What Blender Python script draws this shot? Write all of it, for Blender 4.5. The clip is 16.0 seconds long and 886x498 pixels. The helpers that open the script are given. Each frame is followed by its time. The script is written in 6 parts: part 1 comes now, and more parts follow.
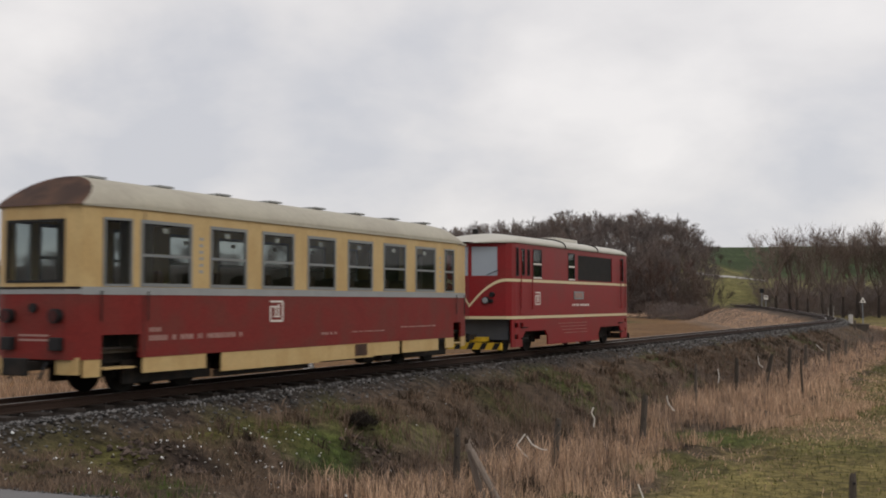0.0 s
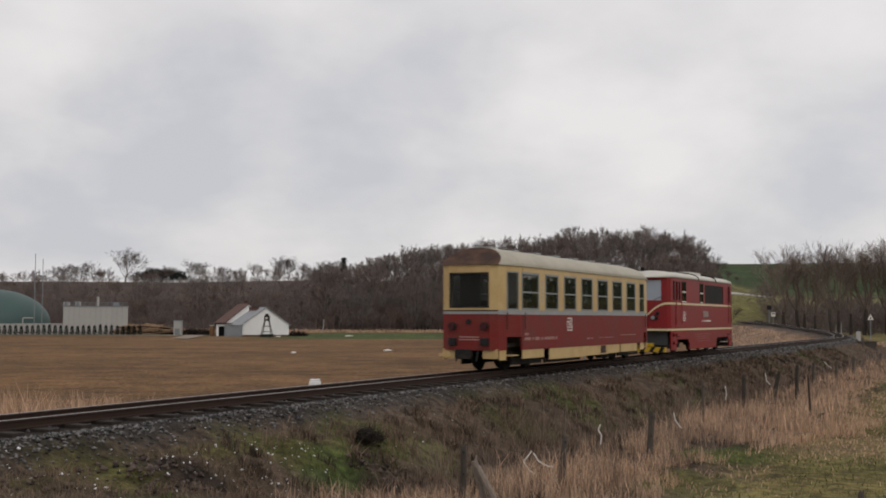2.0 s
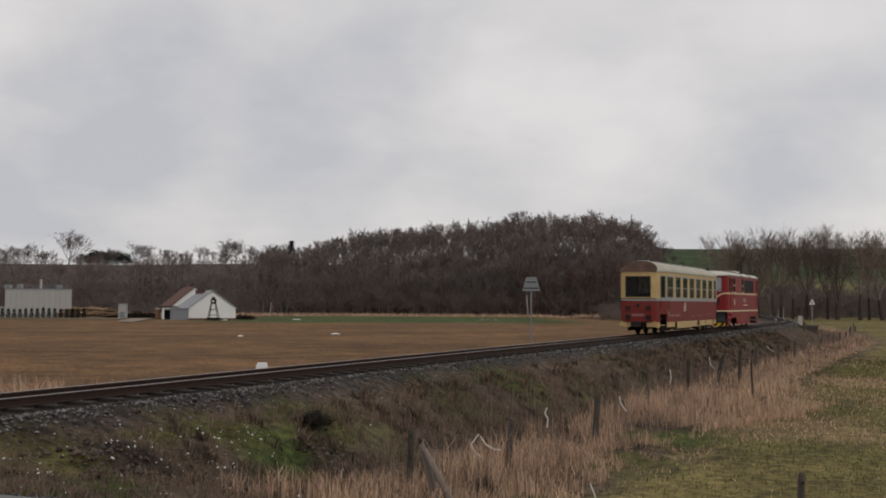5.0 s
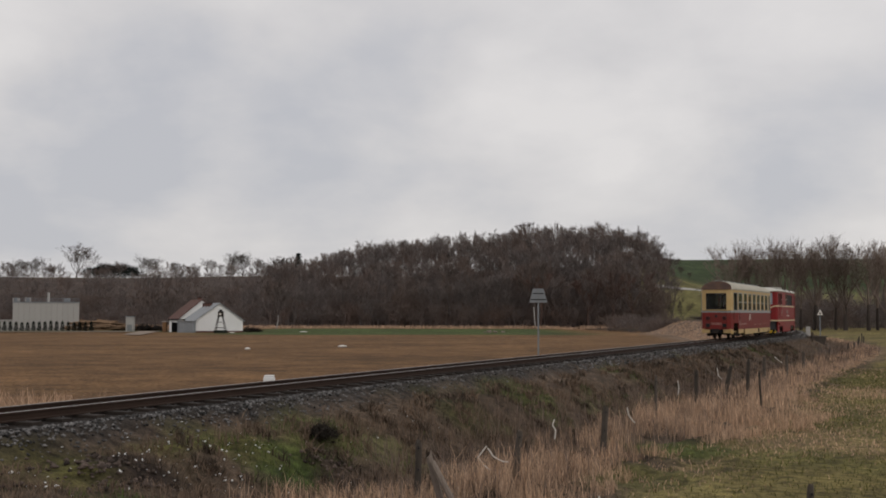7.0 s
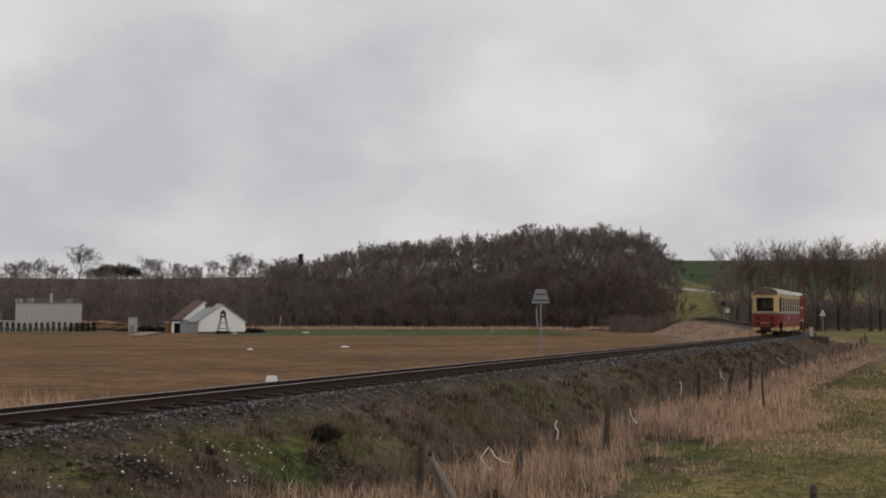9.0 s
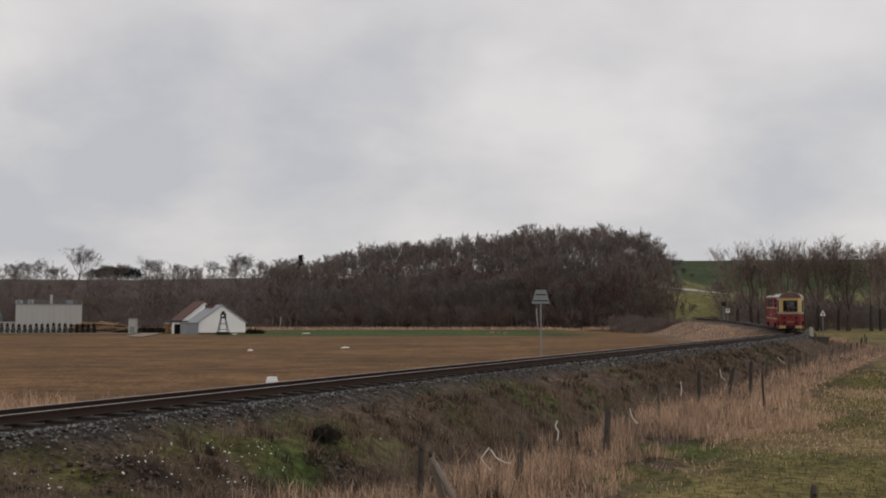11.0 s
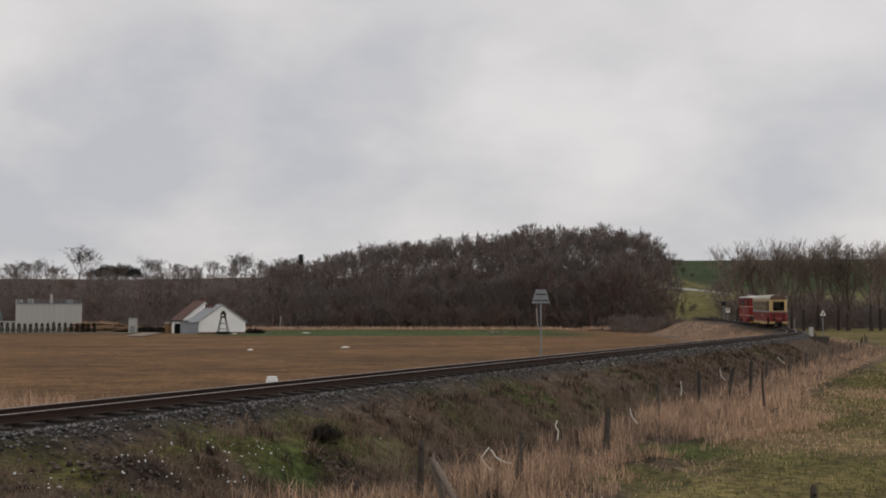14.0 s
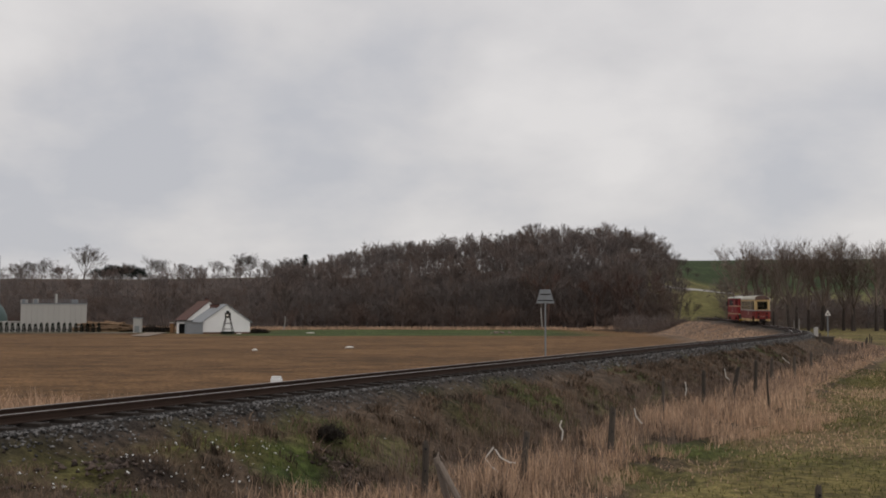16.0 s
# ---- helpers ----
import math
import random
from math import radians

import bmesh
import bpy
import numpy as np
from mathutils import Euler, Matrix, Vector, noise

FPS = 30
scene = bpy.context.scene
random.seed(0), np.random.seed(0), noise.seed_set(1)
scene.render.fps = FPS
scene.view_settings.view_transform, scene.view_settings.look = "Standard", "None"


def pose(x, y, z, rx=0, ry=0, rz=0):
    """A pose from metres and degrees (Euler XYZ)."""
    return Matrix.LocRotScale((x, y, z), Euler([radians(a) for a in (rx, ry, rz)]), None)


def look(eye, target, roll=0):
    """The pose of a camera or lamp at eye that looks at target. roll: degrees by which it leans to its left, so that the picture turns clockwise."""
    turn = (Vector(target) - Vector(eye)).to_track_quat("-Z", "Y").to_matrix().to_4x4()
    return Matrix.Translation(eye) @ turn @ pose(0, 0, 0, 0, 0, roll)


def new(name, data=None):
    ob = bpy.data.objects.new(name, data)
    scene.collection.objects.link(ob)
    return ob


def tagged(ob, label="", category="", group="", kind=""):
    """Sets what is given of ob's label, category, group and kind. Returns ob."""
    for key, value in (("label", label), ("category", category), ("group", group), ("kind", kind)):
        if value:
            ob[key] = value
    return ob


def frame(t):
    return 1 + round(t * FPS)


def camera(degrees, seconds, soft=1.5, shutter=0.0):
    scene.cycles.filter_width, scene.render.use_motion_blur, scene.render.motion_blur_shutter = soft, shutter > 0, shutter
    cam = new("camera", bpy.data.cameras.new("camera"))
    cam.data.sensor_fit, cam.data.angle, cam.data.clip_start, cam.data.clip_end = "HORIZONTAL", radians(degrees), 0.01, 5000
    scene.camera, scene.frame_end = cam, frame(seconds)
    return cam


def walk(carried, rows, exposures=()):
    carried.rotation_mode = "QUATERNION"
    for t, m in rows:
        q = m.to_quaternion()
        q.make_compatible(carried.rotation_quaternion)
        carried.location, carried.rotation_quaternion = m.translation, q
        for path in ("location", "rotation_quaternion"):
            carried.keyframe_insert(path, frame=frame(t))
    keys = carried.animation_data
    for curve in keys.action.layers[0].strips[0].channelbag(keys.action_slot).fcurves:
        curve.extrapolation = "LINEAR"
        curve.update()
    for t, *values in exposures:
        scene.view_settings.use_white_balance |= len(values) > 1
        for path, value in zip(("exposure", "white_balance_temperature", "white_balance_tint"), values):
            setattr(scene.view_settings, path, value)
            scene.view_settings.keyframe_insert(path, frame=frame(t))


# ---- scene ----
# camera and its path
EYE = Vector((0.0, 0.0, 1.45))
cam = camera(41.9, 16.0, soft=1.8, shutter=0.5)
TURNS = [
    (0.0, 1.695, 2.627, 0.027), (0.5, 1.145, 2.704, 0.127), (1.0, 1.558, 2.764, 0.10), (1.5, 1.757, 3.048, 0.164),
    (2.0, 2.025, 3.43, 0.129), (2.5, 2.011, 3.339, 0.123), (3.0, 2.084, 3.375, 0.167), (3.5, 1.016, 2.686, 0.328),
    (4.0, -0.366, 1.239, 0.801), (4.5, -0.55, 1.992, 0.55), (5.0, -0.541, 2.638, 0.277), (5.5, -0.45, 2.96, 0.17),
    (7.5, -0.157, 3.244, 0.055), (8.0, -0.177, 3.27, 0.0), (8.5, -0.145, 3.231, 0.014), (9.0, -0.085, 3.257, 0.058),
    (11.5, -0.084, 3.287, -0.04), (12.0, -0.034, 3.273, 0.0), (12.5, 0.004, 3.27, 0.0), (13.0, 0.0, 3.27, 0.0),
    (13.5, -0.04, 3.27, 0.0), (14.0, -0.08, 3.27, 0.0), (14.5, -0.04, 3.27, 0.0), (15.0, 0.003, 3.27, 0.0),
    (15.5, 0.083, 3.306, 0.025), (16.0, 0.138, 3.27, 0.008),
]


def aim(yaw, pitch, roll):
    y, p = radians(yaw), radians(pitch)
    way = Vector((-math.sin(y) * math.cos(p), math.cos(y) * math.cos(p), math.sin(p)))
    return look(EYE, EYE + way, roll)


walk(cam, [(t, aim(a, b, c)) for t, a, b, c in TURNS],
     exposures=[(0, 0.30), (1.5, 0.26), (2.2, 0.17), (3, 0.06), (4, 0.05), (16, 0.05)])

# world: an overcast sky with soft cloud layers, and a wide weak sun behind it
world = bpy.data.worlds.new("overcast_sky")
scene.world = world
world.use_nodes = True
wn, wl = world.node_tree.nodes, world.node_tree.links
wn.clear()
w_out = wn.new("ShaderNodeOutputWorld")
w_sky = wn.new("ShaderNodeTexSky")
w_sky.sky_type = "NISHITA"
w_sky.sun_disc = False
w_sky.sun_elevation, w_sky.sun_rotation = radians(32), radians(60)
w_bg = wn.new("ShaderNodeBackground")
w_bg.inputs["Strength"].default_value = 0.08
wl.new(w_sky.outputs[0], w_bg.inputs["Color"])
w_co = wn.new("ShaderNodeTexCoord")
w_sep = wn.new("ShaderNodeSeparateXYZ")
wl.new(w_co.outputs["Generated"], w_sep.inputs[0])
w_den = wn.new("ShaderNodeMath")
w_den.operation = "ADD"
w_den.inputs[1].default_value = 0.42
w_abs = wn.new("ShaderNodeMath")
w_abs.operation = "ABSOLUTE"
wl.new(w_sep.outputs["Z"], w_abs.inputs[0])
wl.new(w_abs.outputs[0], w_den.inputs[0])
w_div = wn.new("ShaderNodeVectorMath")
w_div.operation = "DIVIDE"
w_cmb = wn.new("ShaderNodeCombineXYZ")
for i in range(3):
    wl.new(w_den.outputs[0], w_cmb.inputs[i])
wl.new(w_co.outputs["Generated"], w_div.inputs[0])
wl.new(w_cmb.outputs[0], w_div.inputs[1])
w_n1 = wn.new("ShaderNodeTexNoise")
w_n1.inputs["Scale"].default_value = 2.9
w_n1.inputs["Detail"].default_value = 6
w_n1.inputs["Roughness"].default_value = 0.52
w_n1.inputs["Distortion"].default_value = 0.1
wl.new(w_div.outputs[0], w_n1.inputs["Vector"])
w_ramp = wn.new("ShaderNodeValToRGB")
e = w_ramp.color_ramp.elements
e[0].position, e[0].color = 0.30, (0.505, 0.508, 0.540, 1)
e[1].position, e[1].color = 0.70, (0.725, 0.700, 0.692, 1)
m_ = e.new(0.50)
m_.color = (0.625, 0.608, 0.612, 1)
# broad soft cloud masses: bearing and height in degrees, reach, and how much thinner (+) or thicker (-) the cloud is
w_warp = wn.new("ShaderNodeTexNoise")
w_warp.inputs["Scale"].default_value, w_warp.inputs["Detail"].default_value = 9.0, 5
wl.new(w_co.outputs["Generated"], w_warp.inputs["Vector"])
w_shift = wn.new("ShaderNodeVectorMath")
w_shift.operation = "MULTIPLY_ADD"
w_shift.inputs[1].default_value = (0.16, 0.16, 0.10)
wl.new(w_warp.outputs["Color"], w_shift.inputs[0])
wl.new(w_co.outputs["Generated"], w_shift.inputs[2])
w_sum = wn.new("ShaderNodeMath")
w_sum.operation = "MULTIPLY_ADD"
w_sum.inputs[1].default_value, w_sum.inputs[2].default_value = 0.9, 0.06
wl.new(w_n1.outputs["Fac"], w_sum.inputs[0])
w_total = w_sum.outputs[0]
for bearing, high, reach, gain in ((-14.8, 10.2, 0.115, -0.24), (-20.8, 6.0, 0.12, -0.22), (-4.0, 11.6, 0.13, -0.13), (-8.5, 10.0, 0.10, -0.12), (-1.5, 9.0, 0.10, -0.12), (13.0, 7.0, 0.12, -0.10), (19.0, 9.6, 0.13, -0.13),
                                   (-18.5, 15.5, 0.17, 0.16), (-10.5, 7.2, 0.11, 0.10), (-17.0, 3.5, 0.16, -0.10), (-8.0, 3.2, 0.14, -0.10), (3.0, 3.0, 0.14, -0.06), (11.0, 8.8, 0.09, 0.17), (6.0, 14.5, 0.18, 0.08), (17.0, 15.0, 0.18, 0.06), (0.0, 6.5, 0.12, 0.05)):
    a_, h_ = radians(bearing), radians(high)
    w_far = wn.new("ShaderNodeVectorMath")
    w_far.operation = "DISTANCE"
    wl.new(w_shift.outputs[0], w_far.inputs[0])
    w_far.inputs[1].default_value = (math.sin(a_) * math.cos(h_) + 0.08, math.cos(a_) * math.cos(h_) + 0.08, math.sin(h_) + 0.05)
    w_fall = wn.new("ShaderNodeMapRange")
    w_fall.interpolation_type = "SMOOTHSTEP"
    w_fall.inputs["From Min"].default_value, w_fall.inputs["From Max"].default_value = 0.0, reach
    w_fall.inputs["To Min"].default_value, w_fall.inputs["To Max"].default_value = gain, 0.0
    wl.new(w_far.outputs["Value"], w_fall.inputs["Value"])
    w_add = wn.new("ShaderNodeMath")
    wl.new(w_total, w_add.inputs[0])
    wl.new(w_fall.outputs[0], w_add.inputs[1])
    w_total = w_add.outputs[0]
wl.new(w_total, w_ramp.inputs["Fac"])
w_bg2 = wn.new("ShaderNodeBackground")
w_bg2.inputs["Strength"].default_value = 1.0
wl.new(w_ramp.outputs["Color"], w_bg2.inputs["Color"])
w_mix = wn.new("ShaderNodeMixShader")
w_mix.inputs["Fac"].default_value = 0.94
wl.new(w_bg.outputs[0], w_mix.inputs[1])
wl.new(w_bg2.outputs[0], w_mix.inputs[2])
wl.new(w_mix.outputs[0], w_out.inputs["Surface"])

sun = new("sun", bpy.data.lights.new("sun", "SUN"))
sun.data.energy, sun.data.angle, sun.data.color = 0.5, radians(30), (1.0, 0.94, 0.86)
sun.matrix_world = look((30, -20, 40), (0, 20, 0))


# materials
def material(name, colour, rough=0.8, metal=0.0, vary=0.18, scale=3.0, fine=40.0, bump=0.0, second=None,
             amount=0.5, spec=0.3, per_object=0.0, per_island=0.0, edges=(0.42, 0.62), streak=None):
    """A Principled surface whose colour varies at two scales, with an optional second colour in patches."""
    m = bpy.data.materials.new(name)
    m.use_nodes = True
    n, l = m.node_tree.nodes, m.node_tree.links
    p = n["Principled BSDF"]
    co = n.new("ShaderNodeTexCoord")
    vec = co.outputs["Object"]
    if streak:
        mp = n.new("ShaderNodeMapping")
        mp.inputs["Scale"].default_value = streak
        l.new(vec, mp.inputs["Vector"])
        vec = mp.outputs[0]
    big = n.new("ShaderNodeTexNoise")
    big.inputs["Scale"].default_value, big.inputs["Detail"].default_value = scale, 4
    small = n.new("ShaderNodeTexNoise")
    small.inputs["Scale"].default_value, small.inputs["Detail"].default_value = fine, 3
    l.new(vec, big.inputs["Vector"])
    l.new(vec, small.inputs["Vector"])
    base = n.new("ShaderNodeRGB")
    base.outputs[0].default_value = (*colour, 1)
    out = base.outputs[0]
    if second:
        r = n.new("ShaderNodeMapRange")
        r.inputs["From Min"].default_value, r.inputs["From Max"].default_value = edges
        r.inputs["To Max"].default_value = amount
        l.new(big.outputs["Fac"], r.inputs["Value"])
        mx = n.new("ShaderNodeMix")
        mx.data_type = "RGBA"
        l.new(r.outputs[0], mx.inputs["Factor"])
        l.new(out, mx.inputs["A"])
        mx.inputs["B"].default_value = (*second, 1)
        out = mx.outputs["Result"]
    add = n.new("ShaderNodeMath")
    add.operation = "ADD"
    l.new(big.outputs["Fac"], add.inputs[0])
    l.new(small.outputs["Fac"], add.inputs[1])
    val = n.new("ShaderNodeMapRange")
    val.inputs["From Min"].default_value, val.inputs["From Max"].default_value = 0.6, 1.4
    val.inputs["To Min"].default_value, val.inputs["To Max"].default_value = 1 - vary, 1 + vary
    l.new(add.outputs[0], val.inputs["Value"])
    value = val.outputs[0]
    for amount_, socket, kind in ((per_object, "Random", "ShaderNodeObjectInfo"), (per_island, "Random Per Island", "ShaderNodeNewGeometry")):
        if amount_:
            oi = n.new(kind)
            q = n.new("ShaderNodeMapRange")
            q.inputs["To Min"].default_value, q.inputs["To Max"].default_value = 1 - amount_, 1 + amount_
            l.new(oi.outputs[socket], q.inputs["Value"])
            mul = n.new("ShaderNodeMath")
            mul.operation = "MULTIPLY"
            l.new(value, mul.inputs[0])
            l.new(q.outputs[0], mul.inputs[1])
            value = mul.outputs[0]
    hs = n.new("ShaderNodeHueSaturation")
    l.new(out, hs.inputs["Color"])
    l.new(value, hs.inputs["Value"])
    l.new(hs.outputs[0], p.inputs["Base Color"])
    p.inputs["Roughness"].default_value, p.inputs["Metallic"].default_value = rough, metal
    p.inputs["Specular IOR Level"].default_value = spec
    if bump:
        b = n.new("ShaderNodeBump")
        b.inputs["Strength"].default_value, b.inputs["Distance"].default_value = 0.6, bump
        l.new(add.outputs[0], b.inputs["Height"])
        l.new(b.outputs[0], p.inputs["Normal"])
    return m


def glass_material(name, tint=(0.9, 0.95, 0.95)):
    m = bpy.data.materials.new(name)
    m.use_nodes = True
    p = m.node_tree.nodes["Principled BSDF"]
    p.inputs["Base Color"].default_value = (*tint, 1)
    p.inputs["Roughness"].default_value = 0.03
    p.inputs["Transmission Weight"].default_value = 1.0
    p.inputs["IOR"].default_value = 1.18
    return m


RED = material("weathered_red_paint", (0.195, 0.024, 0.020), 0.55, vary=0.24, scale=1.7, fine=22, second=(0.115, 0.034, 0.026), amount=0.6, spec=0.2)
LOCO_RED = material("loco_red_paint", (0.235, 0.013, 0.016), 0.42, vary=0.14, scale=1.2, fine=16, second=(0.15, 0.022, 0.020), amount=0.55, spec=0.22)
CREAM = material("aged_cream_paint", (0.56, 0.40, 0.185), 0.5, vary=0.15, scale=2.0, fine=24, second=(0.37, 0.235, 0.090), amount=0.5, streak=(1.2, 1.2, 0.6))
STRIPE = material("cream_stripe_paint", (0.62, 0.53, 0.33), 0.5, vary=0.08)
GREY = material("grey_band_paint", (0.30, 0.31, 0.31), 0.5, vary=0.12)
ROOF = material("dusty_cream_roof", (0.44, 0.41, 0.33), 0.65, vary=0.12, scale=0.9, fine=9, second=(0.30, 0.27, 0.22), amount=0.5)
ROOF_END = material("sooty_brown_roof_end", (0.055, 0.030, 0.022), 0.8, vary=0.25, scale=3, second=(0.12, 0.06, 0.035), amount=0.5)
LOCO_ROOF = material("pale_loco_roof", (0.55, 0.53, 0.47), 0.55, vary=0.10, scale=1.0, second=(0.4, 0.38, 0.33), amount=0.4)
BLACK = material("black_underframe", (0.012, 0.011, 0.010), 0.75, vary=0.3, scale=4, second=(0.035, 0.024, 0.018), amount=0.6)
# wheel steel, near black to hold the shade under the vehicles
STEEL = material("shaded_wheel_steel", (0.014, 0.012, 0.011), 0.8, 0.1, vary=0.2)
TAIL = material("dark_red_tail_lens", (0.05, 0.008, 0.008), 0.25, vary=0.1)
FADED = material("faded_small_lettering", (0.36, 0.22, 0.19), 0.7, vary=0.2)
INTERIOR = material("dim_interior_lining", (0.10, 0.085, 0.065), 0.7, vary=0.1)
SEAT = material("brown_seat_vinyl", (0.06, 0.035, 0.025), 0.5, vary=0.1)
FRAME = material("grey_window_frame", (0.23, 0.24, 0.24), 0.4, 0.3, vary=0.1)
WHITE = material("white_marking_paint", (0.70, 0.66, 0.60), 0.6, vary=0.06)
YELLOW = material("warning_yellow_paint", (0.62, 0.40, 0.03), 0.5, vary=0.12)
DARK = material("dark_rubber", (0.012, 0.012, 0.013), 0.6, vary=0.15)
LENS = material("lamp_lens", (0.30, 0.31, 0.32), 0.15, vary=0.05, spec=0.6)
BLUEGREY = material("blue_grey_sheet", (0.085, 0.09, 0.10), 0.6, vary=0.1)
GLASS = glass_material("window_glass", (0.50, 0.54, 0.53))
# opaque windscreen pane; its pale blue-grey is the sky's reflection put into colour
SKY_PANE = material("sky_reflection_pane", (0.28, 0.32, 0.37), 0.12, vary=0.04, spec=0.7)
RAIL_RUST = material("rusty_rail_steel", (0.036, 0.021, 0.015), 0.95, 0.0, vary=0.2, scale=1.5)
RAIL_TOP = material("polished_rail_head", (0.30, 0.27, 0.25), 0.35, 0.9, vary=0.1)
SLEEPER = material("tarred_oak_sleeper", (0.030, 0.023, 0.019), 0.85, vary=0.3, per_object=0.3, streak=(0.4, 3, 3))
DRIVE = material("dusty_gravel", (0.25, 0.195, 0.150), 0.95, vary=0.2, scale=0.6)
STONE = material("grey_ballast_stone", (0.118, 0.113, 0.110), 0.9, vary=0.3, scale=2, per_island=0.9)
CONCRETE = material("pale_concrete", (0.42, 0.40, 0.37), 0.85, vary=0.15, scale=4, bump=0.004)
OLDWOOD = material("weathered_fence_wood", (0.085, 0.070, 0.058), 0.9, vary=0.3, scale=6, per_object=0.35, streak=(1, 1, 0.2))
PALEWOOD = material("bleached_split_wood", (0.22, 0.18, 0.15), 0.9, vary=0.25, scale=6, streak=(1, 1, 0.2))
GALV = material("galvanised_steel", (0.24, 0.255, 0.27), 0.5, 0.5, vary=0.1)
PLASTER = material("white_house_plaster", (0.78, 0.78, 0.77), 0.9, vary=0.07, scale=0.8)
TILE_RED = material("dull_red_roof_tiles", (0.13, 0.060, 0.045), 0.85, vary=0.25, scale=1.5, second=(0.08, 0.055, 0.05), amount=0.5)
TILE_GREY = material("grey_metal_roofing", (0.26, 0.27, 0.28), 0.6, vary=0.12, scale=0.8)
PANEL = material("off_white_wall_panel", (0.40, 0.385, 0.36), 0.8, vary=0.06, per_object=0.03)
DOME = material("green_membrane", (0.055, 0.095, 0.088), 0.55, vary=0.12, scale=0.25)
EVERGREEN = material("dark_thuja_foliage", (0.012, 0.016, 0.012), 0.9, vary=0.3, per_object=0.3)
BARK = material("grey_brown_bark", (0.100, 0.080, 0.070), 0.95, vary=0.25, scale=1.5, per_object=0.3)
BARK_DARK = material("dark_trunk_bark", (0.060, 0.048, 0.042), 0.95, vary=0.25, scale=1.5, per_object=0.2)
# crown twigs of the far row, paler brown with haze mixed into the colour
TWIG_PALE = material("hazed_pale_brown_twigs", (0.185, 0.142, 0.120), 0.95, vary=0.25, scale=1.2, per_object=0.3)
BARK_RED = material("reddish_twigs", (0.118, 0.074, 0.060), 0.95, vary=0.25, scale=1.2, per_object=0.3)
# far bare wood, its grey-brown lightened to carry distance haze
WOODGREY = material("hazed_wood_grey_brown", (0.160, 0.134, 0.125), 0.95, vary=0.28, scale=0.11, fine=0.6, second=(0.150, 0.110, 0.092), amount=0.9, edges=(0.44, 0.60))
WOODRED = material("bare_scrub_red_brown", (0.150, 0.104, 0.086), 0.95, vary=0.28, scale=0.12, fine=0.7, second=(0.120, 0.094, 0.084), amount=0.9, edges=(0.42, 0.60))
BIRCH = material("white_birch_bark", (0.36, 0.34, 0.32), 0.85, vary=0.3, scale=3)
DRYGRASS = material("dry_reed_grass", (0.54, 0.365, 0.245), 0.9, vary=0.25, scale=0.55, per_island=0.5, second=(0.33, 0.23, 0.165), amount=0.6, edges=(0.48, 0.62))
DEADWEED = material("dead_brown_weeds", (0.165, 0.115, 0.080), 0.9, vary=0.2, scale=0.7, per_island=0.4)
BANKGREEN = material("fresh_bank_grass", (0.070, 0.098, 0.024), 0.85, vary=0.2, scale=0.7, per_island=0.35)
GREENGRASS = material("winter_green_grass", (0.112, 0.106, 0.036), 0.85, vary=0.15, scale=0.7, per_island=0.2)
ASPHALT = material("worn_grey_asphalt", (0.165, 0.160, 0.160), 0.9, vary=0.16, scale=1.2, fine=90, bump=0.006)
LITTER = material("leaf_litter_slope", (0.085, 0.062, 0.048), 0.95, vary=0.25, scale=0.25)


# mesh helpers
def obj(name, verts, faces, mat, parent=None, label="", smooth=False):
    me = bpy.data.meshes.new(name)
    me.from_pydata([tuple(v) for v in verts], [], [tuple(f) for f in faces])
    me.update()
    for m in (mat if isinstance(mat, (list, tuple)) else [mat]):
        me.materials.append(m)
    if smooth:
        me.polygons.foreach_set("use_smooth", [True] * len(me.polygons))
    ob = new(name, me)
    if parent:
        ob.parent = parent
    if label:
        ob["label"] = label
    return ob


def part(name, bm, mat, parent, label="", smooth=False):
    me = bpy.data.meshes.new(name)
    bm.normal_update()
    bm.to_mesh(me)
    bm.free()
    for m in (mat if isinstance(mat, (list, tuple)) else [mat]):
        me.materials.append(m)
    if smooth:
        me.polygons.foreach_set("use_smooth", [True] * len(me.polygons))
    ob = new(name, me)
    if parent:
        ob.parent = parent
    if label:
        ob["label"] = label
    return ob


def thing(name, label, category, m=None, group="", kind=""):
    ob = new(name)
    if m is not None:
        ob.matrix_basis = m
    return tagged(ob, label, category, group, kind)


def box(bm, x0, x1, y0, y1, z0, z1, bevel=0.0, m=None):
    r = bmesh.ops.create_cube(bm, size=1.0)
    vs = r["verts"]
    for v in vs:
        v.co = Vector(((x0 + x1) / 2 + v.co.x * (x1 - x0), (y0 + y1) / 2 + v.co.y * (y1 - y0), (z0 + z1) / 2 + v.co.z * (z1 - z0)))
    if bevel:
        es = {e for v in vs for e in v.link_edges}
        bv = bmesh.ops.bevel(bm, geom=list(es), offset=bevel, segments=2, affect="EDGES", profile=0.6)
        vs = list({v for f in bv["faces"] for v in f.verts} | {v for v in vs if v.is_valid})
    if m is not None:
        bmesh.ops.transform(bm, matrix=m, verts=vs)
    return bm


def solid(bm, t):
    bm.normal_update()
    bmesh.ops.solidify(bm, geom=bm.faces[:], thickness=t)
    bmesh.ops.recalc_face_normals(bm, faces=bm.faces)


def boxes(*rows, bevel=0.0):
    bm = bmesh.new()
    for r in rows:
        box(bm, *r, bevel=bevel)
    return bm


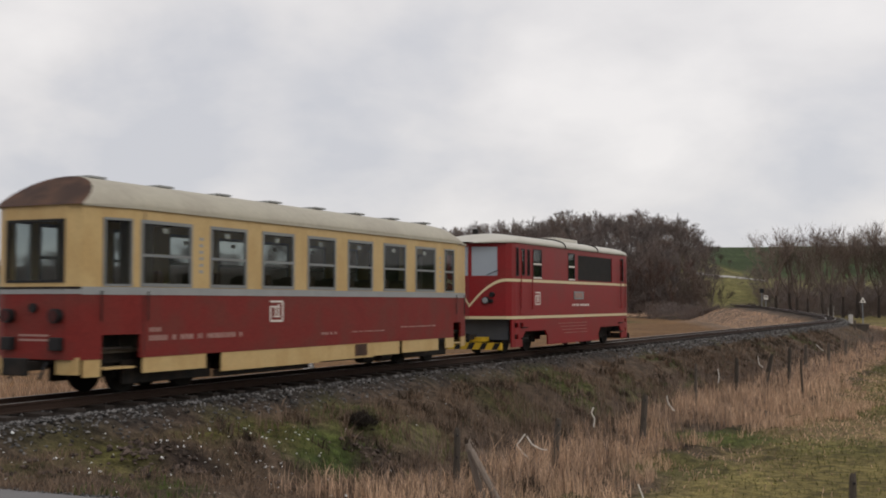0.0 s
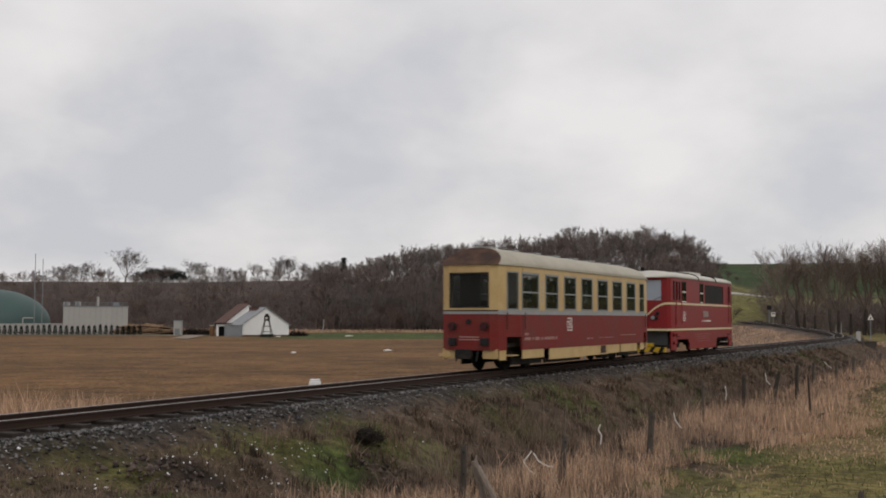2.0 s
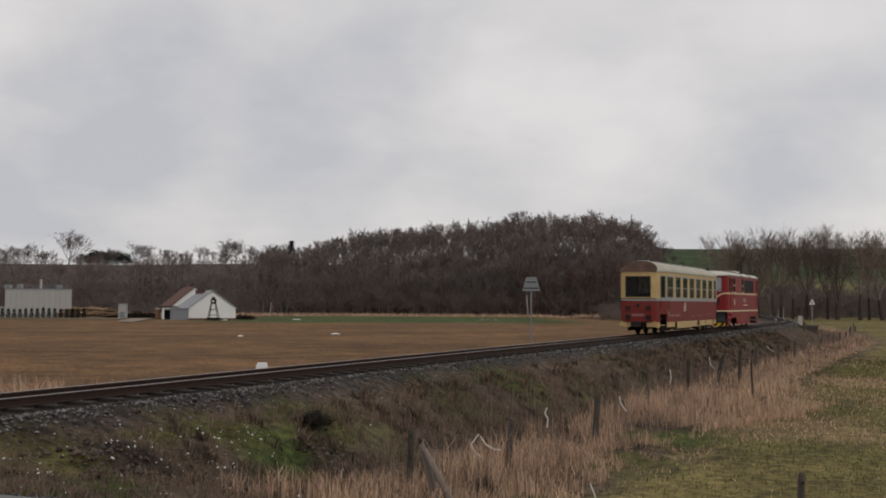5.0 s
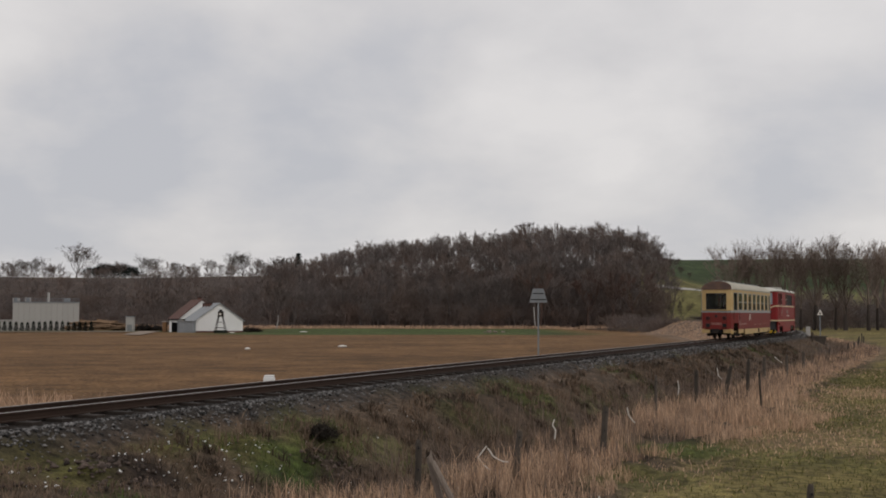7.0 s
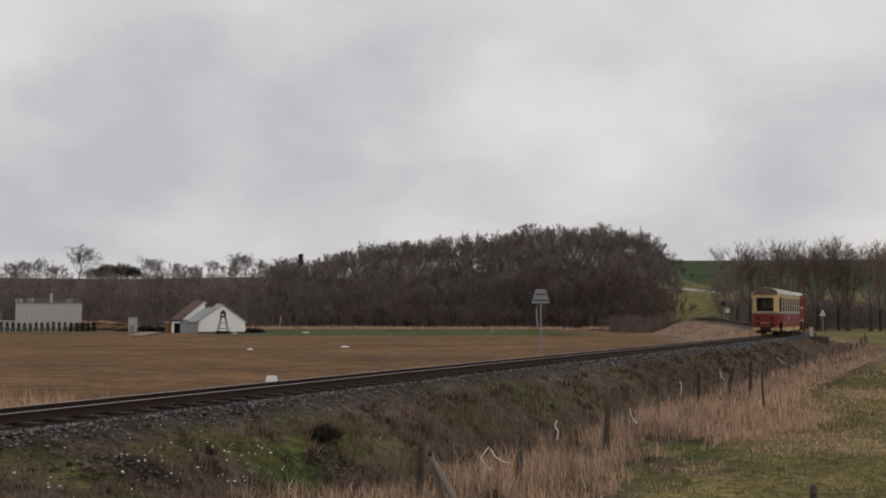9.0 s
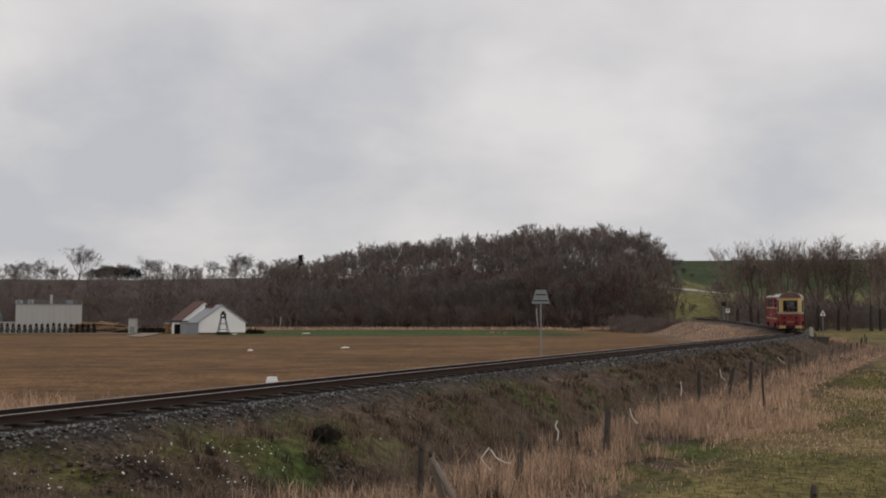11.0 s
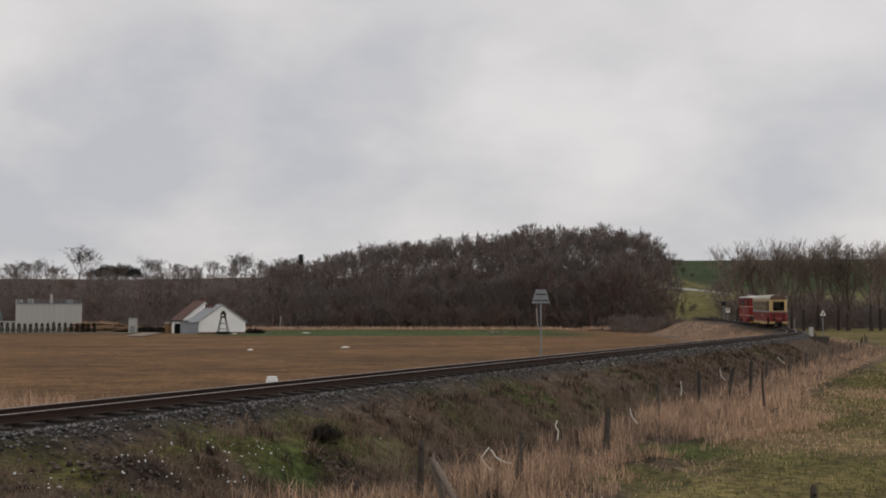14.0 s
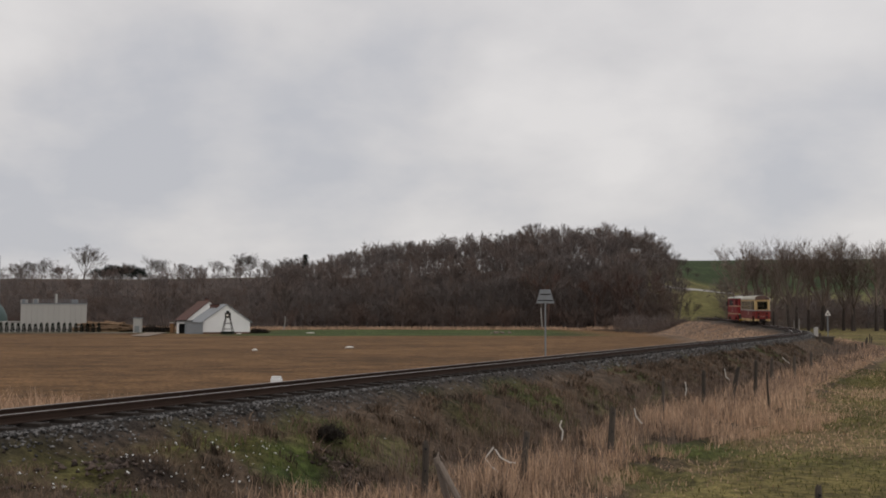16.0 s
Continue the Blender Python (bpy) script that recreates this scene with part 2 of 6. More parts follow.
def tube(bm, a, b, r0, r1=None, sides=8):
    """A capped tapered rod from a to b."""
    a, b = Vector(a), Vector(b)
    r1 = r0 if r1 is None else r1
    q = (b - a).to_track_quat("Z", "Y")
    ring = []
    for c, r in ((a, r0), (b, r1)):
        ring.append([bm.verts.new(c + q @ Vector((r * math.cos(2 * math.pi * i / sides), r * math.sin(2 * math.pi * i / sides), 0))) for i in range(sides)])
    for i in range(sides):
        j = (i + 1) % sides
        bm.faces.new((ring[0][i], ring[0][j], ring[1][j], ring[1][i]))
    bm.faces.new(list(reversed(ring[0])))
    bm.faces.new(ring[1])
    return bm


def rod(*args, **kw):
    return tube(bmesh.new(), *args, **kw)


def holed_wall(line, z0, z1, holes, thick):
    """A wall along a plan polyline (outside on the right of its way) with rectangular openings (s0, s1, z0, z1) through it."""
    pts = [Vector((p[0], p[1])) for p in line]
    ss = [0.0]
    for a, b in zip(pts, pts[1:]):
        ss.append(ss[-1] + (b - a).length)
    cuts = sorted({round(v, 4) for v in ss} | {round(h[i], 4) for h in holes for i in (0, 1) if 0 < h[i] < ss[-1]})
    zs = sorted({z0, z1} | {h[i] for h in holes for i in (2, 3) if z0 < h[i] < z1})
    normals = []
    for a, b in zip(pts, pts[1:]):
        d = (b - a).normalized()
        normals.append(Vector((d.y, -d.x)))

    def place(s):
        for i in range(len(pts) - 1):
            if s <= ss[i + 1] + 1e-6:
                break
        f = (s - ss[i]) / (ss[i + 1] - ss[i])
        n = normals[i]
        if abs(s - ss[i + 1]) < 1e-4 and i + 1 < len(normals):
            n = (normals[i] + normals[i + 1]).normalized()
        return pts[i].lerp(pts[i + 1], f), n

    bm = bmesh.new()
    outer, inner = [], []
    for s in cuts:
        p, n = place(s)
        outer.append([bm.verts.new((p.x, p.y, z)) for z in zs])
        q = p - n * thick
        inner.append([bm.verts.new((q.x, q.y, z)) for z in zs])

    def solid(i, j):
        if not (0 <= i < len(cuts) - 1 and 0 <= j < len(zs) - 1):
            return False
        s, z = (cuts[i] + cuts[i + 1]) / 2, (zs[j] + zs[j + 1]) / 2
        return not any(h[0] < s < h[1] and h[2] < z < h[3] for h in holes)

    for i in range(len(cuts) - 1):
        for j in range(len(zs) - 1):
            if not solid(i, j):
                continue
            o, n = outer, inner
            bm.faces.new((o[i][j], o[i + 1][j], o[i + 1][j + 1], o[i][j + 1]))
            bm.faces.new((n[i][j], n[i][j + 1], n[i + 1][j + 1], n[i + 1][j]))
            if not solid(i - 1, j):
                bm.faces.new((o[i][j], o[i][j + 1], n[i][j + 1], n[i][j]))
            if not solid(i + 1, j):
                bm.faces.new((o[i + 1][j], n[i + 1][j], n[i + 1][j + 1], o[i + 1][j + 1]))
            if not solid(i, j - 1):
                bm.faces.new((o[i][j], n[i][j], n[i + 1][j], o[i + 1][j]))
            if not solid(i, j + 1):
                bm.faces.new((o[i][j + 1], o[i + 1][j + 1], n[i + 1][j + 1], n[i][j + 1]))
    bmesh.ops.remove_doubles(bm, verts=bm.verts, dist=1e-5)
    bmesh.ops.recalc_face_normals(bm, faces=bm.faces)
    return bm


# the line of the track: start, heading and curvature along its length
TRACK_START, TRACK_HEADING = (-7.56, 15.35), 0.4133
KNOTS = np.arange(0, 196, 15.0)
BENDS = [-0.0002, 0.0012, -0.0001, 0.0004, 0.0001, -0.0020, -0.0070, -0.0095, -0.0014, 0.0002, -0.0019, -0.0038, -0.0043, -0.0043]
STEP = 0.25
U = np.arange(-60, 240, STEP)
bend = np.interp(U, KNOTS, BENDS)
zero = int(np.argmin(abs(U)))
psi = np.cumsum(bend) * STEP
psi += TRACK_HEADING - psi[zero]
CX, CY = np.cumsum(np.sin(psi)) * STEP, np.cumsum(np.cos(psi)) * STEP
CX, CY = CX - CX[zero] + TRACK_START[0], CY - CY[zero] + TRACK_START[1]
CZ = 0.012 * np.maximum(U - 100, 0)


def on_track(u, d=0.0, z=0.0):
    """The place u metres along the track, d metres to its right and z above the rail heads."""
    h = np.interp(u, U, psi)
    return Vector((float(np.interp(u, U, CX) + d * math.cos(h)), float(np.interp(u, U, CY) - d * math.sin(h)), float(np.interp(u, U, CZ) + z)))


def heading(u):
    return float(np.interp(u, U, psi))


def track_coords(x, y):
    """Along, across (right positive) and rail height for arrays of plan points."""
    x, y = np.asarray(x, float).ravel(), np.asarray(y, float).ravel()
    sel = slice(0, None, 4)
    bx, by = CX[sel], CY[sel]
    best = np.empty(len(x), int)
    for i in range(0, len(x), 4000):
        best[i:i + 4000] = ((x[i:i + 4000, None] - bx) ** 2 + (y[i:i + 4000, None] - by) ** 2).argmin(1)
    h = psi[sel][best]
    dx, dy = x - bx[best], y - by[best]
    along = dx * np.sin(h) + dy * np.cos(h)
    across = dx * np.cos(h) - dy * np.sin(h)
    return U[sel][best] + along, across, CZ[sel][best]


def smooth(a, b, x):
    t = np.clip((x - a) / (b - a), 0, 1)
    return t * t * (3 - 2 * t)


def wobble(x, y, s, seed=0.0):
    """Smooth unevenness of about unit size over a distance of s metres."""
    return (np.sin(x / s * 1.7 + seed) * np.cos(y / s * 1.3 - seed * 2) + 0.6 * np.sin(x / s * 3.1 + y / s * 2.3 + seed)
            + 0.4 * np.cos(x / s * 5.3 - y / s * 4.1 + seed * 3)) / 2.0


def ground(x, y):
    """Ground height over plan points."""
    x, y = np.asarray(x, float), np.asarray(y, float)
    shape = x.shape
    x, y = x.ravel(), y.ravel()
    u, d, zt = track_coords(x, y)
    gone = smooth(185, 196, u)
    zt = zt * (1 - gone) - 1.5 * gone
    ad = np.abs(d)
    near = 1 - smooth(-4, 7, u + 0.25 * (d - 4))            # the raised ground by the road crossing
    meadow = -1.50 + 0.10 * wobble(x, y, 9)
    field = -1.20 - 0.55 * smooth(60, 200, y) + 0.05 * wobble(x, y, 20)
    side = np.where(d > 0, meadow * (1 - near) + near * (-0.42 - 0.1 * smooth(2, 6, d)), field)
    low = np.where(d > 0, 0.55, 0.62)
    z = np.where(ad < 1.25, zt - 0.195, 0)
    z = np.where(ad >= 1.25, zt - 0.195 - (low - 0.195) * smooth(1.2, 2.0, ad), z)
    foot = np.where(d > 0, 4.2, 3.6 + 5 * smooth(85, 140, u))
    k = smooth(1.9, foot, ad)
    z = z * (1 - k) + side * k
    # hollow clods and tufts on the bank
    rough_zone = smooth(2.0, 2.6, ad) * (1 - smooth(7.5, 10, ad)) * np.where(d > 0, 1, 0.3)
    z += rough_zone * (0.13 * wobble(x, y, 0.9, 1.0) + 0.09 * wobble(x, y, 0.42, 2.0))
    # the road
    road = 10.15 - 0.37 * (x + 4.0) - y
    flat = smooth(-1.6, 0.1, road) * (1 - smooth(10, 14, road)) * (d > 2)
    z = z * (1 - flat) - 0.22 * flat
    # the far rise
    far = np.hypot(x, y)
    rise = 17.5 * smooth(258, 470, y + 0.06 * np.abs(x)) + 10 * smooth(430, 900, y)
    hump = 10.5 * np.exp(-((x - 47) / np.where(x < 47, 105, 26)) ** 2 - ((y - 335) / 62) ** 2)
    z += rise + hump * smooth(258, 310, y)
    right = smooth(30, 62, x - 0.03 * y) * smooth(262, 440, y) * 7.0
    z += right
    z += 0.6 * wobble(x, y, 60) * smooth(260, 400, far)
    return z.reshape(shape)


def ground_z(x, y):
    return float(ground(np.array([x]), np.array([y]))[0])


# the ground, one sheet to the horizon
def spread(lo, hi, step, far_lo, far_hi, grow=1.13):
    mid = list(np.arange(lo, hi, step))
    up, s = [mid[-1]], step
    while up[-1] < far_hi:
        s = min(s * grow, 120)
        up.append(up[-1] + s)
    down, s = [mid[0]], step
    while down[-1] > far_lo:
        s = min(s * grow, 120)
        down.append(down[-1] - s)
    return np.array(down[:0:-1] + mid + up[1:])


def sheet_material():
    m = bpy.data.materials.new("soil_and_grass")
    m.use_nodes = True
    n, l = m.node_tree.nodes, m.node_tree.links
    p = n["Principled BSDF"]
    at = n.new("ShaderNodeAttribute")
    at.attribute_name = "cover"
    co = n.new("ShaderNodeTexCoord")
    total = None
    for s, d, a in ((0.08, 4, 0.30), (0.6, 5, 0.35), (5.0, 6, 0.62), (26.0, 3, 0.38)):
        t = n.new("ShaderNodeTexNoise")
        t.inputs["Scale"].default_value, t.inputs["Detail"].default_value = s, d
        l.new(co.outputs["Object"], t.inputs["Vector"])
        r = n.new("ShaderNodeMapRange")
        r.inputs["From Min"].default_value, r.inputs["From Max"].default_value = 0.3, 0.7
        r.inputs["To Min"].default_value, r.inputs["To Max"].default_value = 1 - a, 1 + a
        l.new(t.outputs["Fac"], r.inputs["Value"])
        if total is None:
            total = r.outputs[0]
        else:
            q = n.new("ShaderNodeMath")
            q.operation = "MULTIPLY"
            l.new(total, q.inputs[0])
            l.new(r.outputs[0], q.inputs[1])
            total = q.outputs[0]
    hs = n.new("ShaderNodeHueSaturation")
    l.new(at.outputs["Color"], hs.inputs["Color"])
    l.new(total, hs.inputs["Value"])
    l.new(hs.outputs[0], p.inputs["Base Color"])
    p.inputs["Roughness"].default_value = 0.95
    p.inputs["Specular IOR Level"].default_value = 0.15
    b = n.new("ShaderNodeBump")
    b.inputs["Strength"].default_value, b.inputs["Distance"].default_value = 0.6, 0.03
    l.new(total, b.inputs["Height"])
    l.new(b.outputs[0], p.inputs["Normal"])
    return m


def blend(c, k, new_c):
    return c * (1 - k[:, None]) + np.array(new_c)[None, :] * k[:, None]


def ground_cover(x, y, z):
    """Base colour of the ground: ploughed field, banks, meadow, hill pastures and leaf litter."""
    u, d, zt = track_coords(x, y)
    ad = np.abs(d)
    w1, w2 = wobble(x, y, 3.0, 0.5), wobble(x, y, 1.1, 1.5)
    c = np.tile(np.array((0.162, 0.090, 0.041)), (len(x), 1))                              # field soil
    c = blend(c, smooth(-0.2, 0.9, wobble(x * 0.12, y, 9.0, 4.0)) * 0.3, (0.136, 0.080, 0.038))
    strip = smooth(150, 175, y) * (1 - smooth(252, 258, y)) * smooth(-44, -30, x) * (1 - smooth(18, 30, x))
    c = blend(c, strip * (y > 175) * 0.9, (0.055, 0.085, 0.025))
    lawn = smooth(200, 203, y) * (1 - smooth(222, 226, y)) * (1 - smooth(-34, -28, x)) * (x > -140)
    c = blend(c, lawn * 0.85, (0.050, 0.062, 0.024))
    c = blend(c, (d < 0) * smooth(-9, -6.5, d) * 0.85 * (y < 60), (0.24, 0.165, 0.10))       # dry verge beyond the rails
    c = blend(c, (d < 0) * smooth(95, 130, u) * (1 - smooth(186, 194, u)) * smooth(-12, -8, d) * 0.8, (0.190, 0.138, 0.104))
    right = (d > 0).astype(float)
    c = blend(c, right, (0.158, 0.128, 0.046))                                              # meadow
    c = blend(c, right * smooth(-0.2, 0.6, wobble(x, y, 5, 2.2)) * 0.7, (0.190, 0.138, 0.068))
    c = blend(c, right * smooth(0.0, 0.7, w1) * 0.5, (0.125, 0.120, 0.034))
    bank = right * (1 - smooth(7.6, 9.0, d + w2 * 0.6))
    c = blend(c, bank, (0.088, 0.063, 0.044))
    c = blend(c, bank * smooth(0.1, 0.6, w1 + 0.4 * w2) * 0.8, (0.060, 0.066, 0.020))
    c = blend(c, bank * smooth(0.25, 0.8, w2 - 0.3 * w1) * 0.8, (0.036, 0.026, 0.021))
    for px_, py_, rx_, ry_, tone, k_ in ((-2.45, 19.1, 0.60, 1.2, (0.044, 0.070, 0.016), 0.9), (-3.6, 18.9, 1.2, 0.7, (0.075, 0.074, 0.024), 0.7), (-6.0, 15.6, 1.6, 0.7, (0.090, 0.082, 0.028), 0.7),
                                         (-1.2, 22.2, 1.0, 1.0, (0.058, 0.064, 0.019), 0.6), (1.2, 27.0, 1.4, 1.2, (0.060, 0.064, 0.019), 0.6), (-4.4, 15.9, 0.9, 0.9, (0.030, 0.021, 0.017), 0.9),
                                         (-2.9, 15.9, 0.5, 0.8, (0.030, 0.021, 0.017), 0.8), (-5.4, 13.6, 0.6, 0.6, (0.032, 0.023, 0.018), 0.8), (5.5, 33.5, 1.5, 1.2, (0.060, 0.070, 0.020), 0.7), (5.0, 25.8, 1.5, 1.7, (0.070, 0.085, 0.022), 0.9), (3.4, 21.2, 1.2, 1.5, (0.105, 0.095, 0.034), 0.9), (-1.6, 20.0, 0.6, 0.8, (0.040, 0.028, 0.022), 0.8)):
        q = ((x - px_) / rx_) ** 2 + ((y - py_) / ry_) ** 2 + 0.5 * w2
        c = blend(c, (1 - smooth(0.5, 1.3, q)) * k_, tone)
    straw = right * smooth(5.2, 6.2, d + 0.4 * w2) * (1 - smooth(7.4, 8.0, d)) * smooth(18, 40, u)
    c = blend(c, straw * 0.8, (0.25, 0.168, 0.105))
    moss = right * smooth(1.75, 2.1, d) * (1 - smooth(2.7, 3.5, d + 0.5 * w2)) * (1 - smooth(3, 8, u)) * smooth(-0.9, 0.2, w1 + w2)
    c = blend(c, moss * 0.75, (0.098, 0.094, 0.024))
    c = blend(c, 1 - smooth(1.3, 1.9, ad + 0.3 * w2), (0.046, 0.039, 0.034))
    c = blend(c, 1 - smooth(0.8, 1.1, ad), (0.028, 0.023, 0.020))                   # ballast bed, dark in itself and with the shade by rails and sleepers added
    litter = smooth(256, 264, y) * (1 - smooth(52, 62, x + 0.05 * (y - 240))) * (1 - smooth(420, 480, y))
    c = blend(c, litter, (0.070, 0.051, 0.042))
    hill = smooth(246, 262, y) * smooth(46, 58, x + 0.02 * (y - 240))
    c = blend(c, hill, (0.155, 0.140, 0.055))
    c = blend(c, hill * smooth(0.235, 0.262, x / np.maximum(y, 1)) * (1 - smooth(300, 330, y)), (0.070, 0.052, 0.036))
    c = blend(c, hill * smooth(330, 345, y), (0.040, 0.058, 0.022))
    c = blend(c, smooth(430, 470, y), (0.045, 0.058, 0.026))
    return c


gx = spread(-14, 24, 0.28, -2600, 2600)
gy = spread(6, 62, 0.28, -900, 4200, 1.035)
GX, GY = np.meshgrid(gx, gy)
GZ = ground(GX, GY)
nx, ny = len(gx), len(gy)
ids = np.arange(nx * ny).reshape(ny, nx)
quads = np.stack([ids[:-1, :-1], ids[:-1, 1:], ids[1:, 1:], ids[1:, :-1]], -1).reshape(-1, 4)
me = bpy.data.meshes.new("ground")
me.from_pydata(np.stack([GX, GY, GZ], -1).reshape(-1, 3).tolist(), [], quads.tolist())
cover = ground_cover(GX.ravel(), GY.ravel(), GZ.ravel())
ca = me.color_attributes.new("cover", "FLOAT_COLOR", "POINT")
ca.data.foreach_set("color", np.concatenate([cover, np.ones((len(cover), 1))], 1).astype(np.float32).ravel())
me.polygons.foreach_set("use_smooth", [True] * len(me.polygons))
me.materials.append(sheet_material())
tagged(new("ground", me), "brown ploughed field, weedy railway bank and winter meadow", "ground", kind="structure")


# the road that the camera stands on
def build_road():
    xs = np.linspace(-40, 30, 71)
    verts, faces = [], []
    for x in xs:
        e = 10.15 - 0.37 * (x + 4.0)
        for off, z in ((0.0 + 0.06 * math.sin(x * 2.3) + 0.04 * math.sin(x * 6.1), -0.215), (-0.5, -0.175), (-3.0, -0.14), (-5.8, -0.19), (-6.3, -0.25)):
            verts.append((x, e + off, z))
    for i in range(len(xs) - 1):
        for j in range(4):
            a = i * 5 + j
            faces.append((a, a + 1, a + 6, a + 5))
    ob = obj("road", verts, faces, ASPHALT, smooth=True)
    tagged(ob, "narrow worn grey asphalt lane with a gravelly edge", "road", kind="structure")


build_road()


# the track: two rails, sleepers and ballast
def build_track():
    track = thing("railway_track", "rusty narrow-gauge railway track on dark wooden sleepers", "railway track", kind="structure")
    us = np.arange(-40, 190, 1.0)
    prof = [(-0.05, -0.14), (-0.05, -0.128), (-0.010, -0.115), (-0.010, -0.045), (-0.028, -0.035), (-0.028, -0.004), (-0.022, 0.0), (0.022, 0.0),
            (0.028, -0.004), (0.028, -0.035), (0.010, -0.045), (0.010, -0.115), (0.05, -0.128), (0.05, -0.14)]
    for g in (-0.405, 0.405):
        verts, faces, k = [], [], len(prof)
        for u in us:
            for d, z in prof:
                verts.append(on_track(u, g + d, z))
        for i in range(len(us) - 1):
            for j in range(k):
                faces.append((i * k + j, i * k + (j + 1) % k, (i + 1) * k + (j + 1) % k, (i + 1) * k + j))
        r = obj("rail", verts, faces, [RAIL_RUST, RAIL_TOP], track)
        mats = [1 if f % k in (5, 6, 7) else 0 for f in range(len(faces))]
        r.data.polygons.foreach_set("material_index", mats)
    rnd = random.Random(3)
    sl = boxes((-0.80, 0.80, -0.11, 0.11, -0.29, -0.14), bevel=0.012)
    base = part("sleeper", sl, SLEEPER, track)
    me = base.data
    first = True
    u = -14.0
    while u < 185:
        m = Matrix.Translation(on_track(u, rnd.uniform(-0.04, 0.04), rnd.uniform(-0.008, 0.0))) @ Matrix.Rotation(-heading(u) + rnd.uniform(-0.02, 0.02), 4, "Z")
        o = base if first else new("sleeper", me)
        o.parent, o.matrix_basis, first = track, m, False
        u += 0.68
    return track


build_track()


# the train
def arch_roof(sections, power=1.18):
    """A roof lofted over sections (y, half width, eave height, rise), n points across."""
    n, verts, faces, mats = 15, [], [], []
    for y, w, z, rise in sections:
        for i in range(n):
            a = math.pi * i / (n - 1)
            c, s = math.cos(a), math.sin(a)
            verts.append((w * c, y, z + rise * max(s, 0.0) ** power))
    for k in range(len(sections) - 1):
        for i in range(n - 1):
            faces.append((k * n + i, k * n + i + 1, (k + 1) * n + i + 1, (k + 1) * n + i))
            mats.append(0)
    for k in range(len(sections) - 1):
        faces.append((k * n, (k + 1) * n, (k + 2) * n - 1, (k + 1) * n - 1))
        mats.append(0)
    return verts, faces, mats


def wheelset(parent, y, r, name="wheelset"):
    ob = thing(name, "", "")
    for key in list(ob.keys()):
        del ob[key]
    ob.parent = parent
    ob.matrix_basis = pose(0, y, r)
    for sx in (-1, 1):
        bm = bmesh.new()
        tube(bm, (sx * 0.365, 0, 0), (sx * 0.385, 0, 0), r + 0.025, sides=24)
        tube(bm, (sx * 0.385, 0, 0), (sx * 0.455, 0, 0), r, r - 0.004, sides=24)
        tube(bm, (sx * 0.455, 0, 0), (sx * 0.475, 0, 0), 0.09, sides=10)
        box(bm, sx * 0.456 - 0.004, sx * 0.456 + 0.004, -0.03, 0.03, -r * 0.8, r * 0.8)
        part("wheel", bm, STEEL, ob)
    part("axle", rod((-0.36, 0, 0), (0.36, 0, 0), 0.055, sides=10), BLACK, ob)
    return ob


def bogie(parent, y, half, r):
    ob = part("bogie_frame", boxes(
        (0.50, 0.58, y - half - 0.35, y + half + 0.35, r - 0.12, r + 0.22), (-0.58, -0.50, y - half - 0.35, y + half + 0.35, r - 0.12, r + 0.22),
        (-0.5, 0.5, y - 0.16, y + 0.16, r, r + 0.2), (0.47, 0.63, y - half - 0.1, y - half + 0.1, r - 0.1, r + 0.1),
        (0.47, 0.63, y + half - 0.1, y + half + 0.1, r - 0.1, r + 0.1), (-0.63, -0.47, y - half - 0.1, y - half + 0.1, r - 0.1, r + 0.1),
        (-0.63, -0.47, y + half - 0.1, y + half + 0.1, r - 0.1, r + 0.1), (0.46, 0.62, y - 0.22, y + 0.22, r - 0.16, r + 0.02),
        (-0.62, -0.46, y - 0.22, y + 0.22, r - 0.16, r + 0.02), bevel=0.008), BLACK, parent)
    sets = [wheelset(parent, y - half, r), wheelset(parent, y + half, r)]
    return ob, sets


def window_unit(parent, p0, p1, z0, z1, out, bar=True, frame_w=0.05, mat=FRAME):
    """A framed window between two plan points, its outside towards out."""
    p0, p1 = Vector((*p0, 0)), Vector((*p1, 0))
    d = (p1 - p0)
    w = d.length
    d.normalize()
    o = Vector((*out, 0)).normalized()
    m = Matrix.Translation(p0) @ Matrix(((d.x, o.x, 0, 0), (d.y, o.y, 0, 0), (0, 0, 1, 0), (0, 0, 0, 1)))
    rows = [(0, w, -0.03, 0.012, z0, z0 + frame_w), (0, w, -0.03, 0.012, z1 - frame_w, z1), (0, frame_w, -0.03, 0.012, z0 + frame_w, z1 - frame_w),
            (w - frame_w, w, -0.03, 0.012, z0 + frame_w, z1 - frame_w)]
    if bar:
        zb = z0 + (z1 - z0) * 0.47
        rows.append((frame_w, w - frame_w, -0.02, 0.008, zb - 0.022, zb + 0.022))
    bm = boxes(*rows)
    bmesh.ops.transform(bm, matrix=m, verts=bm.verts)
    bmesh.ops.recalc_face_normals(bm, faces=bm.faces)
    win = part("window", bm, mat, parent)
    g = boxes((frame_w, w - frame_w, -0.014, -0.008, z0 + frame_w, z1 - frame_w))
    bmesh.ops.transform(g, matrix=m, verts=g.verts)
    bmesh.ops.recalc_face_normals(g, faces=g.faces)
    pane = part("pane", g, GLASS, win)
    pane.visible_shadow = False
    return win


